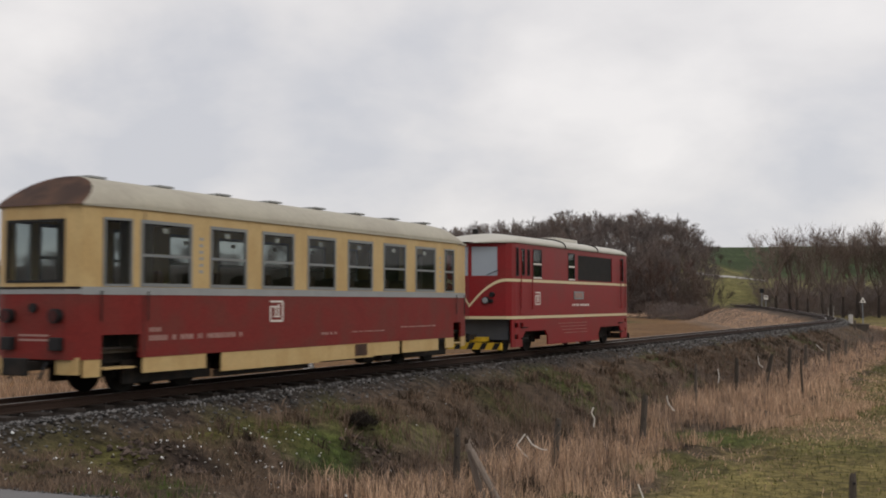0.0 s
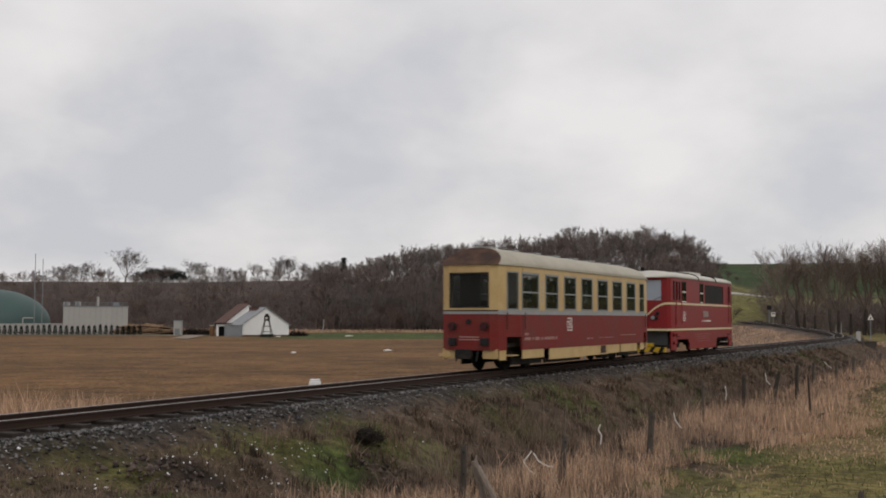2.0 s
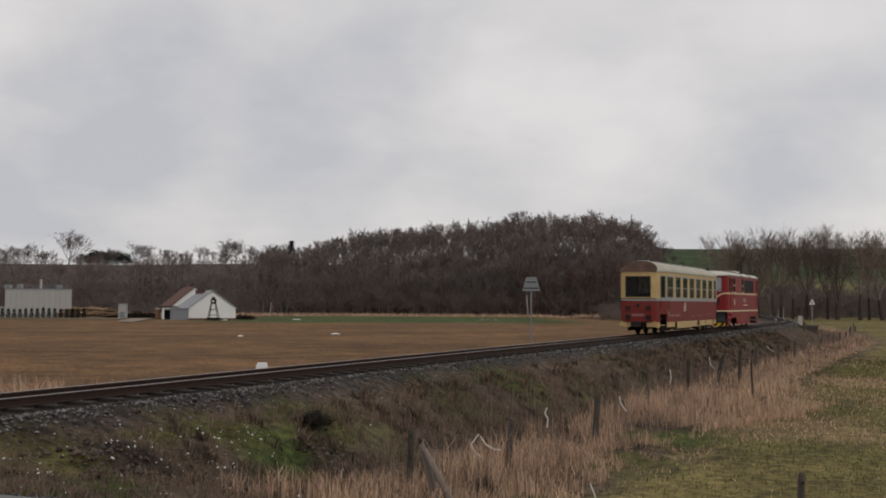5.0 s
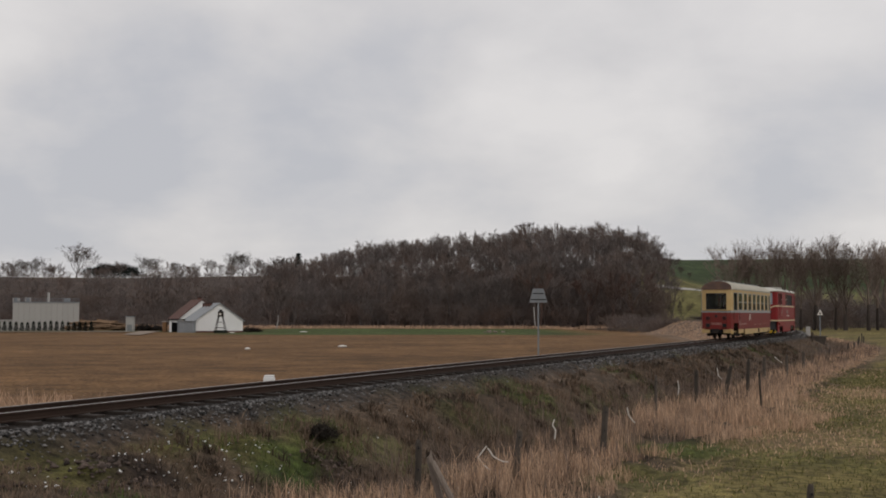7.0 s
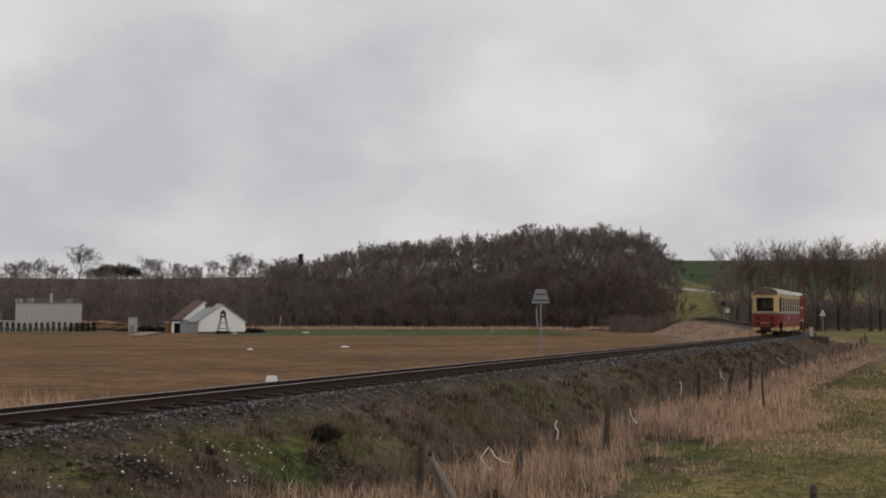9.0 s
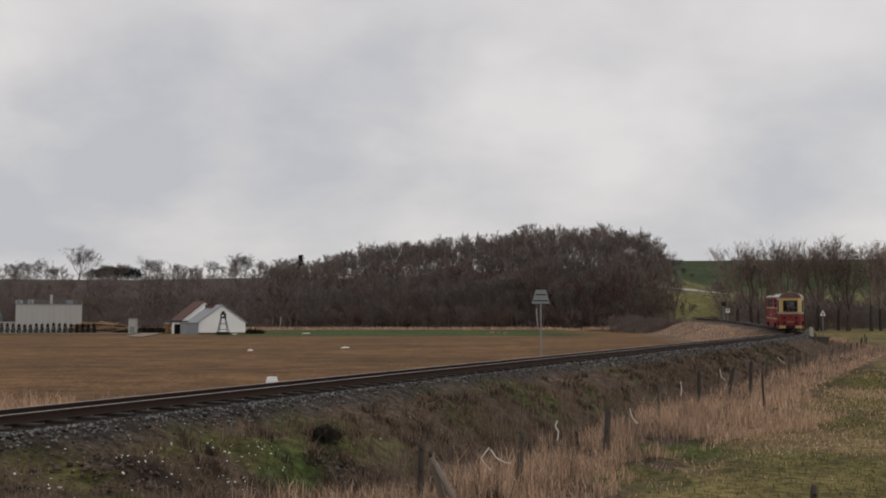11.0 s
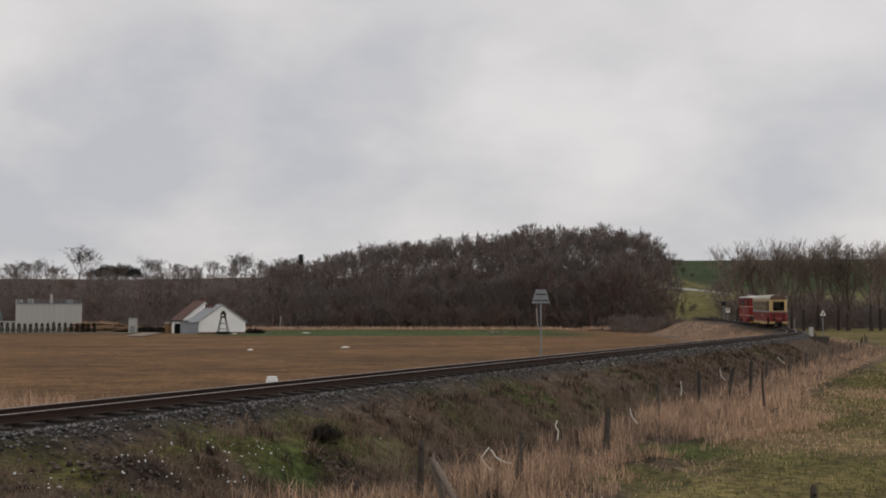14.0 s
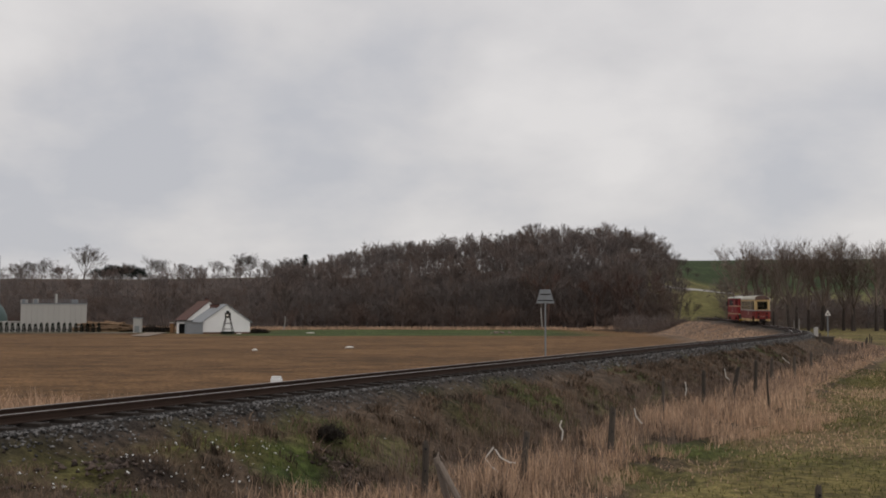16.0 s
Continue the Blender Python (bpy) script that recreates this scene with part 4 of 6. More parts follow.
    secs = [(-0.66, 0.22, 3.07, 0.04), (-0.42, 0.62, 3.08, 0.12), (-0.08, 0.98, 3.09, 0.20), (0.2, 1.08, 3.10, 0.26), (0.6, 1.10, 3.10, 0.30), (L / 2, 1.10, 3.10, 0.32), (L - 0.6, 1.10, 3.10, 0.30),
            (L - 0.2, 1.08, 3.10, 0.26), (L + 0.08, 0.98, 3.09, 0.20), (L + 0.42, 0.62, 3.08, 0.12), (L + 0.66, 0.22, 3.07, 0.04)]
    v, f, mi = arch_roof(secs, 0.75)
    obj("roof", v, f, [LOCO_ROOF], loc, smooth=True)
    for yy in (4.2, 7.3):
        bm = bmesh.new()
        rib = [(1.115 * math.cos(math.pi * k / 14), 3.10 + 0.335 * math.sin(math.pi * k / 14) ** 0.75) for k in range(15)]
        for p_, q_ in zip(rib, rib[1:]):
            tube(bm, (p_[0], yy, p_[1]), (q_[0], yy, q_[1]), 0.022, sides=5)
        part("roof_joint", bm, BLACK, loc)
    part("roof_hatch", boxes((-0.5, 0.5, 5.0, 7.0, 3.38, 3.50), bevel=0.03), LOCO_ROOF, loc)
    part("exhaust", rod((-0.2, 0.4, 3.3), (-0.2, 0.4, 3.52), 0.08, sides=10), BLACK, loc)
    part("cab_floor", boxes((-0.95, 0.95, 0.3, L - 0.3, 1.0, 1.08)), BLACK, loc)
    part("engine_casing", boxes((-0.9, 0.9, 2.4, 9.0, 1.08, 3.05)), BLACK, loc)
    sets = []
    for y in (1.75, L - 1.75):
        sets += bogie(loc, y, 0.85, 0.39)[1]
    return loc, sets


locomotive, locomotive_wheels = build_locomotive()


# trees and shrubs
def mesh_np(name, V, F, mat, smooth_it=False):
    """A mesh object from arrays of vertices and triangles."""
    V, F = np.asarray(V, np.float32), np.asarray(F, np.int32)
    me = bpy.data.meshes.new(name)
    me.vertices.add(len(V))
    me.vertices.foreach_set("co", V.ravel())
    me.loops.add(F.size)
    me.loops.foreach_set("vertex_index", F.ravel())
    me.polygons.add(len(F))
    me.polygons.foreach_set("loop_start", np.arange(0, F.size, F.shape[1], dtype=np.int32))
    me.update(calc_edges=True)
    for m in (mat if isinstance(mat, (list, tuple)) else [mat]):
        me.materials.append(m)
    return me


def bare_tree(seed, clear, wide, levels=5, limbs=4, rise=0.12, twigs=5, thick=1.0, stems=1, fine=0.0034):
    """Vertices and triangles of the trunk and of the leafless, forking crown of a tree one unit high."""
    rnd = random.Random(seed)
    trunk, crown = ([], []), ([], [])

    def limb(store, a, b, r0, r1, sides):
        V, F = store
        q = (b - a).to_track_quat("Z", "Y")
        i0 = len(V)
        for c, r in ((a, r0), (b, r1)):
            for k in range(sides):
                an = 2 * math.pi * k / sides
                V.append(tuple(c + q @ Vector((r * math.cos(an), r * math.sin(an), 0))))
        for k in range(sides):
            j = (k + 1) % sides
            F.append((i0 + k, i0 + j, i0 + sides + j))
            F.append((i0 + k, i0 + sides + j, i0 + sides + k))

    def jitter(s):
        return Vector((rnd.gauss(0, s), rnd.gauss(0, s), rnd.gauss(0, s)))

    def sliver(a, b, w):
        V, F = crown
        side = (b - a).cross(jitter(1.0)).normalized() * w
        i0 = len(V)
        V.extend((tuple(a - side), tuple(a + side), tuple(b)))
        F.append((i0, i0 + 1, i0 + 2))

    def turned(d, amount):
        side = jitter(1.0)
        side = (side - d * side.dot(d)).normalized()
        nd = d + side * amount
        nd.z += rise
        return nd.normalized()

    def grow(a, d, length, r, level):
        mid = a + d * length * 0.5
        d2 = turned(d, rnd.uniform(0.05, 0.22))
        end = mid + d2 * length * 0.5
        if level > 2:
            limb(crown, a, mid, r, r * 0.8, 4 if level > 3 else 3)
            limb(crown, mid, end, r * 0.8, r * 0.55, 4 if level > 3 else 3)
        else:
            sliver(a, end + d2 * length * 0.2, max(r, fine))
        if level == 0:
            for k in range(twigs):
                sliver(a.lerp(end, rnd.uniform(0.1, 1.0)), a.lerp(end, rnd.uniform(0.4, 1.0)) + turned(d2, rnd.uniform(0.3, 1.1)) * rnd.uniform(0.035, 0.085), fine)
            return
        for k in range(2 if rnd.random() < 0.75 else 3):
            grow(end, turned(d2, rnd.uniform(0.22, 0.62) * wide), length * rnd.uniform(0.66, 0.88), r * 0.60, level - 1)
        if rnd.random() < 0.65:
            grow(mid, turned(d, rnd.uniform(0.5, 0.95) * wide), length * rnd.uniform(0.5, 0.75), r * 0.45, level - 1)

    R = 0.018 * thick
    for st in range(stems):
        foot = Vector((0, 0, -0.02)) if stems == 1 else Vector((rnd.gauss(0, 0.06), rnd.gauss(0, 0.06), -0.02))
        lean = Vector((rnd.gauss(0, 0.06 if stems == 1 else 0.28), rnd.gauss(0, 0.06 if stems == 1 else 0.28), 1)).normalized()
        knee = foot + lean * clear * 0.5 + jitter(0.012)
        top = knee + (lean + jitter(0.06)).normalized() * clear * 0.5
        limb(trunk, foot, knee, R * 1.25, R, 6)
        limb(trunk, knee, top, R, R * 0.8, 6)
        n = max(1, limbs // stems) if stems > 1 else limbs
        for k in range(n):
            an = k * 2.4 + rnd.uniform(-0.5, 0.5)
            tilt = (0.12 if k == 0 else rnd.uniform(0.35, 0.8)) * wide
            d = (lean + Vector((math.cos(an) * tilt, math.sin(an) * tilt, 0))).normalized()
            grow(top if k < 3 else knee.lerp(top, rnd.uniform(0.3, 0.9)), d, 0.25 * (1.15 - clear) * rnd.uniform(0.8, 1.15), R * 0.62, levels)
    tall = max(v[2] for v in crown[0])
    out = []
    for v, f in (trunk, crown):
        v = np.array(v, np.float32)
        v[:, 2] *= np.where(v[:, 2] > 0, 1 / tall, 1)
        v[:, :2] *= (1 / tall) ** 0.5
        out.append((v, np.array(f, np.int32)))
    return out


WOOD_TREES = [bare_tree(20 + k, 0.30, 0.85, levels=4, limbs=3, rise=0.12, twigs=3, thick=0.75, fine=0.0028) for k in range(6)]
CROWN_TREES = [bare_tree(40 + k, 0.14, 1.0, levels=5, limbs=5, rise=0.10, twigs=2, thick=0.9, fine=0.0022) for k in range(5)]
TALL_TREES = [bare_tree(60 + k, 0.28, 1.0, levels=5, limbs=4, rise=0.09, twigs=2, thick=1.15, fine=0.0015) for k in range(6)]
SHRUBS = [bare_tree(80 + k, 0.10, 1.3, levels=3, limbs=8, rise=0.05, twigs=3, thick=0.5, stems=4, fine=0.0045) for k in range(5)]


def gather(kinds, places, rnd):
    """Joins many trees into one pair of arrays; places are (x, y, height)."""
    Vs, Fs, n = [], [], 0
    for x, y, h in places:
        k = rnd.choice(kinds)
        an = rnd.uniform(0, 6.283)
        c, s = math.cos(an), math.sin(an)
        z = ground_z(x, y) - 0.1
        sq = rnd.uniform(0.85, 1.15)
        for V, F in k:
            W = np.empty_like(V)
            W[:, 0] = (V[:, 0] * c - V[:, 1] * s) * h * sq + x
            W[:, 1] = (V[:, 0] * s + V[:, 1] * c) * h * sq + y
            W[:, 2] = V[:, 2] * h + z
            Vs.append(W)
            Fs.append(F + n)
            n += len(V)
    return np.concatenate(Vs), np.concatenate(Fs)


def woodland():
    rnd = random.Random(7)

    def fill(n, x0, x1, y0, y1, h0, h1):
        out = []
        for _ in range(n):
            y = rnd.uniform(y0, y1)
            k = y / 300.0
            out.append((rnd.uniform(x0, x1) * k, y, rnd.uniform(h0, h1)))
        return out

    # the wooded knoll: rows up the slope whose tops follow its rounded skyline
    across = (470, 495, 540, 595, 645, 695, 755, 825, 895, 940, 995, 1055, 1095, 1135, 1155, 1175, 1186)
    slopes = (0.0430, 0.0440, 0.0498, 0.0547, 0.0615, 0.0655, 0.0669, 0.0703, 0.0718, 0.0767, 0.0786, 0.0791, 0.0762, 0.0747, 0.0708, 0.0616, 0.0520)
    p = []
    for dist, part_, gap in ((268, 0.52, 15), (280, 0.68, 13), (294, 0.83, 12), (308, 0.93, 11), (322, 1.0, 11), (338, 1.01, 12)):
        px = 470.0
        while px < 1184:
            px += gap * rnd.uniform(0.6, 1.4)
            y = dist + rnd.uniform(-5, 5)
            x = (px - 784) / 2047 * y
            top = 1.45 + y * float(np.interp(px, across, slopes)) * part_
            p.append((x, y, min(max((top - ground_z(x, y)) * rnd.choice((0.84, 0.92, 0.97, 1.0, 1.03, 1.10)), 4.0), 16.5)))
    V, F = gather(WOOD_TREES, p, rnd)
    tagged(new("woodland", mesh_np("woodland", V, F, WOODGREY)), "bare grey-brown deciduous wood covering a low knoll", "woodland", kind="stuff")
    p = fill(150, -125, -40, 268, 330, 5.0, 8.5) + fill(110, -130, -40, 330, 420, 5.0, 7.5)
    V, F = gather(WOOD_TREES, p, rnd)
    tagged(new("woodland", mesh_np("woodland", V, F, WOODGREY)), "bare dark wood at the foot of the distant slope", "woodland", kind="stuff")
    p = fill(170, -40, 60, 260, 285, 2.6, 7.0) + fill(90, -38, 56, 285, 340, 4.0, 7.5) + fill(90, -125, -35, 262, 310, 2.4, 5.0)
    V, F = gather(SHRUBS, p, rnd)
    tagged(new("undergrowth", mesh_np("undergrowth", V, F, WOODRED)), "reddish-brown leafless scrub along the edge of the wood", "scrub", kind="stuff")
    p = fill(120, -40, 58, 262, 300, 4.0, 8.5) + fill(120, -125, -35, 264, 320, 3.0, 6.0)
    V, F = gather(SHRUBS, p, rnd)
    tagged(new("undergrowth", mesh_np("undergrowth", V, F, WOODGREY)), "grey leafless bushes in the front of the wood", "scrub", kind="stuff")
    p = [(rnd.uniform(66, 112), rnd.uniform(226, 285), rnd.uniform(3.0, 7.0)) for _ in range(120)] + [(rnd.uniform(64, 112), rnd.uniform(240, 300), rnd.uniform(6.0, 10.0)) for _ in range(45)] + [(rnd.uniform(55, 66), rnd.uniform(228, 262), rnd.uniform(1.5, 3.5)) for _ in range(25)]
    V, F = gather(SHRUBS, p, rnd)
    tagged(new("undergrowth", mesh_np("undergrowth", V, F, WOODGREY)), "dark leafless thicket beneath a row of trees", "scrub", kind="stuff")
    p = [(rnd.uniform(37.5, 44.0), rnd.uniform(199, 212), rnd.uniform(1.8, 3.4)) for _ in range(34)] + [(rnd.uniform(34.0, 42.0), rnd.uniform(212, 250), rnd.uniform(2.0, 4.5)) for _ in range(40)]
    V, F = gather(SHRUBS, p, rnd)
    tagged(new("undergrowth", mesh_np("undergrowth", V, F, WOODGREY)), "leafless bushes beside the far bend of the track", "scrub", kind="stuff")


woodland()
TREE_MESHES = {}


def tree(kind, idx, x, y, h, label, mat=BARK, group="", trunk_mat=None, category="tree", sq=1.0):
    key = (id(kind), idx, mat.name, (trunk_mat or mat).name)
    if key not in TREE_MESHES:
        (tv, tf), (cv, cf) = kind[idx]
        TREE_MESHES[key] = (mesh_np("trunk", tv, tf, trunk_mat or mat), mesh_np("crown", cv, cf, mat))
    t = thing("tree", label, category, group=group)
    t.matrix_basis = Matrix.Translation((x, y, ground_z(x, y) - 0.05)) @ Matrix.Rotation((x * 7.3 + y) % 6.28, 4, "Z") @ Matrix.Diagonal((h * sq, h * sq, h, 1))
    for name, me in zip(("trunk", "crown"), TREE_MESHES[key]):
        new(name, me).parent = t
    return t


def at_px(px, dist):
    """Plan place at a bearing, as across-picture position px of a view straight ahead."""
    return (px - 784) / 2047.0 * dist, dist


rnd = random.Random(11)
for px, dist, h, sq in ((1308, 222, 17.0, 0.95), (1337, 224, 16.8, 0.9), (1344, 230, 16.0, 0.9), (1362, 236, 14.5, 0.8), (1393, 214, 17.6, 0.8), (1403, 212, 16.8, 0.8), (1424, 222, 16.0, 0.8),
                        (1447, 215, 17.2, 0.85), (1458, 214, 17.0, 0.9), (1486, 220, 16.5, 0.8), (1503, 214, 17.6, 0.95), (1544, 212, 17.0, 0.9), (1560, 220, 16.5, 0.8), (1584, 214, 17.0, 1.0), (1615, 216, 17.0, 1.0)):
    x, y = at_px(px, dist)
    tree(TALL_TREES, rnd.randrange(6), x, y, h * 1.07, "tall bare spreading tree in a streamside row", group="row of bare trees", mat=TWIG_PALE, trunk_mat=BARK_DARK, sq=sq)
for px, h in ((1398, 7.5), (1407, 9.0)):
    x, y = at_px(px, 206)
    tree(WOOD_TREES, 1, x, y, h, "thin pale birch stem in a streamside row", trunk_mat=BIRCH, category="birch tree", sq=0.6)
for px, dist, h, kind in ((30, 470, 8, 0), (45, 480, 9, 0), (68, 475, 9.5, 0), (100, 480, 6.5, 0), (143, 470, 15, 1), (262, 470, 10, 0), (280, 480, 9, 0), (318, 470, 7, 0),
                          (345, 480, 6, 0), (380, 470, 8.5, 0), (395, 482, 7, 0), (420, 470, 11, 0), (437, 475, 11, 0), (470, 470, 8, 0), (495, 475, 9, 0), (515, 470, 8.5, 0)):
    x, y = at_px(px, dist)
    tree(CROWN_TREES, rnd.randrange(5), x, y, h * 1.05, "bare broad-crowned tree standing on the skyline ridge", group="skyline trees", sq=1.15)
for px, dist, h in ((1188, 330, 7), (1196, 345, 6), (1212, 350, 3.4), (1175, 320, 9), (1228, 350, 2.5)):
    x, y = at_px(px, dist)
    tree(CROWN_TREES, rnd.randrange(4), x, y, h, "small bare tree at the end of the wooded knoll")
for px, dist, h in ((1195, 258, 6.5), (1214, 262, 7.0), (1090, 258, 13), (1050, 262, 14), (870, 262, 9), (1130, 262, 13), (960, 262, 15), (310, 256, 9), (365, 258, 8), (285, 256, 9)):
    x, y = at_px(px, dist)
    tree(WOOD_TREES, rnd.randrange(6), x, y, h, "bare dark tree at the front edge of the wood", mat=BARK_RED if h > 12 else BARK)
for px, dist, h in ((497, 250, 11.0), (955, 260, 17.5)):
    x, y = at_px(px, dist)
    tree(WOOD_TREES, 2, x, y, h, "slender white-barked birch before the dark wood", trunk_mat=BIRCH, category="birch tree", sq=0.7)


def conifer(x, y, h):
    t = thing("conifer", "lone dark green conifer rising above the wood", "conifer", Matrix.Translation((x, y, ground_z(x, y))))
    part("trunk", rod((0, 0, 0), (0, 0, h), 0.18, 0.03, sides=6), BARK, t)
    r = random.Random(5)
    V, F = [], []
    for k in range(420):
        f = r.random() ** 0.8
        z = h * (0.25 + 0.75 * f)
        rad = 0.22 * h * (1 - f) + 0.15
        an = r.uniform(0, 6.283)
        rr = rad * r.uniform(0.3, 1)
        c = Vector((math.cos(an) * rr, math.sin(an) * rr, z))
        s = 0.42
        i = len(V)
        for _ in range(3):
            V.append(tuple(c + Vector((r.gauss(0, s), r.gauss(0, s), r.gauss(0, s * 0.5)))))
        F.append((i, i + 1, i + 2))
    new("crown", mesh_np("crown", V, F, EVERGREEN)).parent = t


conifer(*at_px(535, 352), 9.6)


def dark_copse():
    r = random.Random(9)
    p = [((px - 784) / 2047 * 460, 460 + r.uniform(-6, 6), r.uniform(3.5, 5.0) * (1.0 + 0.45 * math.sin((px - 165) / 90 * math.pi))) for px in np.linspace(168, 248, 46)]
    V, F = gather(SHRUBS, p, r)
    tagged(new("copse", mesh_np("copse", V, F, EVERGREEN)), "dense dark rounded copse on the skyline", "copse", kind="stuff")
    p = [((px - 784) / 2047 * 468, 468 + r.uniform(-4, 6), r.uniform(2.0, 3.4)) for px in np.linspace(-120, 560, 80)]
    V, F = gather(SHRUBS, p, r)
    tagged(new("hedgerow", mesh_np("hedgerow", V, F, WOODGREY)), "low leafless hedgerow along the skyline field edge", "hedgerow", kind="stuff")


dark_copse()


# grass, reeds and weeds
def blades(name, P, H, W, mat, label, category, seed, lean=0.25, droop=0.3):
    """Many bent blades, one island each, standing at the plan points P."""
    r = np.random.RandomState(seed)
    n = len(P)
    z = ground(P[:, 0], P[:, 1]) - 0.02
    an = r.uniform(0, 2 * np.pi, n)
    face = r.uniform(0, 2 * np.pi, n)
    tilt = r.normal(0, lean, n)
    dx, dy = np.cos(an), np.sin(an)
    wx, wy = np.cos(face) * W / 2, np.sin(face) * W / 2
    base = np.stack([P[:, 0], P[:, 1], z], 1)
    mid = base + np.stack([dx * tilt * H * 0.5, dy * tilt * H * 0.5, H * 0.55], 1)
    tip = base + np.stack([dx * (tilt * H + droop * H * r.uniform(0.2, 1, n)), dy * (tilt * H + droop * H * r.uniform(0.2, 1, n)), H * r.uniform(0.8, 1.0, n)], 1)
    w = np.stack([wx, wy, np.zeros(n)], 1)
    V = np.stack([base - w, base + w, mid + w * 0.8, mid - w * 0.8, tip], 1).reshape(-1, 3)
    o = np.arange(n)[:, None] * 5
    F = np.concatenate([o + np.array([0, 1, 2]), o + np.array([0, 2, 3]), o + np.array([3, 2, 4])], 0)
    return tagged(new(name, mesh_np(name, V, F, mat)), label, category, kind="stuff")


def strip_points(r, n, u0, u1, d0, d1):
    u, d = r.uniform(u0, u1, n), r.uniform(d0, d1, n)
    h = np.interp(u, U, psi)
    return np.stack([np.interp(u, U, CX) + d * np.cos(h), np.interp(u, U, CY) - d * np.sin(h)], 1), u, d


def not_road(P):
    return (10.15 - 0.37 * (P[:, 0] + 4.0) - P[:, 1]) < -0.1


TUSSOCK = material("dark_rotting_grass", (0.062, 0.046, 0.034), 0.95, vary=0.3, per_island=0.4)
STALK = material("grey_dead_stalks", (0.21, 0.155, 0.125), 0.95, vary=0.2, per_island=0.4)


def vegetation():
    r = np.random.RandomState(5)
    # reeds by the fence: near stretch, then the far one
    edge_u = (0, 7.5, 10.3, 12.3, 14.1, 16.4, 18.0, 19.5, 21.2, 25.1, 28.5, 33.6, 45.9, 62.5, 91.7, 130)
    edge_d = (8.3, 8.1, 7.5, 7.6, 7.95, 8.2, 8.7, 9.2, 9.7, 10.0, 9.0, 7.9, 7.7, 7.5, 7.1, 8.3)
    edge = lambda u: np.interp(u, edge_u, edge_d)
    inner = lambda u: 5.15 - 0.5 * smooth(10, 3, u) + 0.5 * smooth(70, 125, u)
    for n, u0, u1, h, w, seed in ((46000, 1.5, 24, 0.80, 0.013, 1), (30000, 24, 62, 0.70, 0.020, 2), (22000, 62, 150, 0.60, 0.045, 3)):
        P, u, d = strip_points(r, n, u0, u1, 3.6, 12.5)
        clump = wobble(P[:, 0], P[:, 1], 1.2, 0.7)
        keep = (d < edge(u) + 0.4 * clump) & (d > inner(u) + 0.8 * clump) & not_road(P) & (clump + 0.7 * wobble(P[:, 0], P[:, 1], 0.45, 5.0) > -0.30)
        gap = (np.exp(-((u - 15) / 2.2) ** 2 - ((d - 7.2) / 0.9) ** 2) > 0.4) | (np.exp(-((u - 11.5) / 1.2) ** 2 - ((d - 7.9) / 0.7) ** 2) > 0.4)
        keep &= ~gap
        P, d, u = P[keep], d[keep], u[keep]
        H = h * r.uniform(0.35, 1.1, len(P)) * (0.78 + 0.5 * wobble(P[:, 0], P[:, 1], 1.6, 3.0) + 0.25 * wobble(P[:, 0], P[:, 1], 0.6, 1.0)) * (0.35 + 0.65 * smooth(-0.3, 1.6, edge(u) - d)) * (0.55 + 0.45 * smooth(3, 8, u))
        blades("reed_bed", P, np.maximum(H, 0.15), np.full(len(P), w), DRYGRASS, "tall dry straw-coloured grass along the fence", "dry grass", seed, 0.24, 0.35)
    # dead weeds on the bank
    for n, u0, u1, h, w, seed in ((26000, 3, 40, 0.34, 0.014, 4), (12000, 40, 140, 0.34, 0.032, 5)):
        P, u, d = strip_points(r, n, u0, u1, 1.9, 6.4)
        clump = wobble(P[:, 0], P[:, 1], 0.9, 1.9)
        bare = np.minimum(((P[:, 0] + 2.45) / 0.8) ** 2 + ((P[:, 1] - 18.9) / 1.6) ** 2, ((P[:, 0] + 3.9) / 1.6) ** 2 + ((P[:, 1] - 15.8) / 1.1) ** 2)
        keep = (clump + 0.5 * wobble(P[:, 0], P[:, 1], 2.6, 0.4) > 0.08) & not_road(P) & (d > 1.9 + 0.5 * r.uniform(0, 1, n)) & (bare > 0.9)
        P = P[keep]
        H = h * r.uniform(0.3, 1.3, len(P))
        blades("dead_weeds", P, H, np.full(len(P), w), DEADWEED, "tangled dead brown weeds on the railway bank", "weeds", seed, 0.5, 0.5)
    # tall grey-brown stalks between the bank and the fence
    for n, u0, u1, h, w, seed in ((6000, 2, 36, 0.70, 0.009, 21), (3000, 36, 110, 0.7, 0.026, 22)):
        P, u, d = strip_points(r, n, u0, u1, 3.2, 7.4)
        keep = not_road(P) & (wobble(P[:, 0], P[:, 1], 0.8, 6.0) > -0.1) & ((u > 7) | (d > 5.2))
        P = P[keep]
        blades("dead_stalks", P, h * r.uniform(0.4, 1.25, len(P)), np.full(len(P), w), STALK, "sparse grey-brown dead stalks on the lower bank", "weeds", seed, 0.3, 0.15)
    # dark tussocks and clods of dead grass over the whole bank
    C, u, d = strip_points(r, 900, 2, 70, 1.8, 6.6)
    C = C[not_road(C)]
    for mat, lot, seed, label in ((TUSSOCK, C[::2], 31, "dark rotting grass tussocks on the bank"), (DEADWEED, C[1::2], 32, "brown grass tussocks on the bank")):
        P = np.repeat(lot, 34, axis=0)
        P = P + r.normal(0, 1, P.shape) * np.repeat(r.uniform(0.05, 0.16, len(lot)), 34)[:, None]
        blades("tussocks", P, r.uniform(0.07, 0.26, len(P)), 0.010 + 0.0005 * P[:, 1], mat, label, "grass", seed, 0.6, 0.6)
    # green tufts on the bank and the verge by the road
    P, u, d = strip_points(r, 60000, -14, 60, 2.0, 8.5)
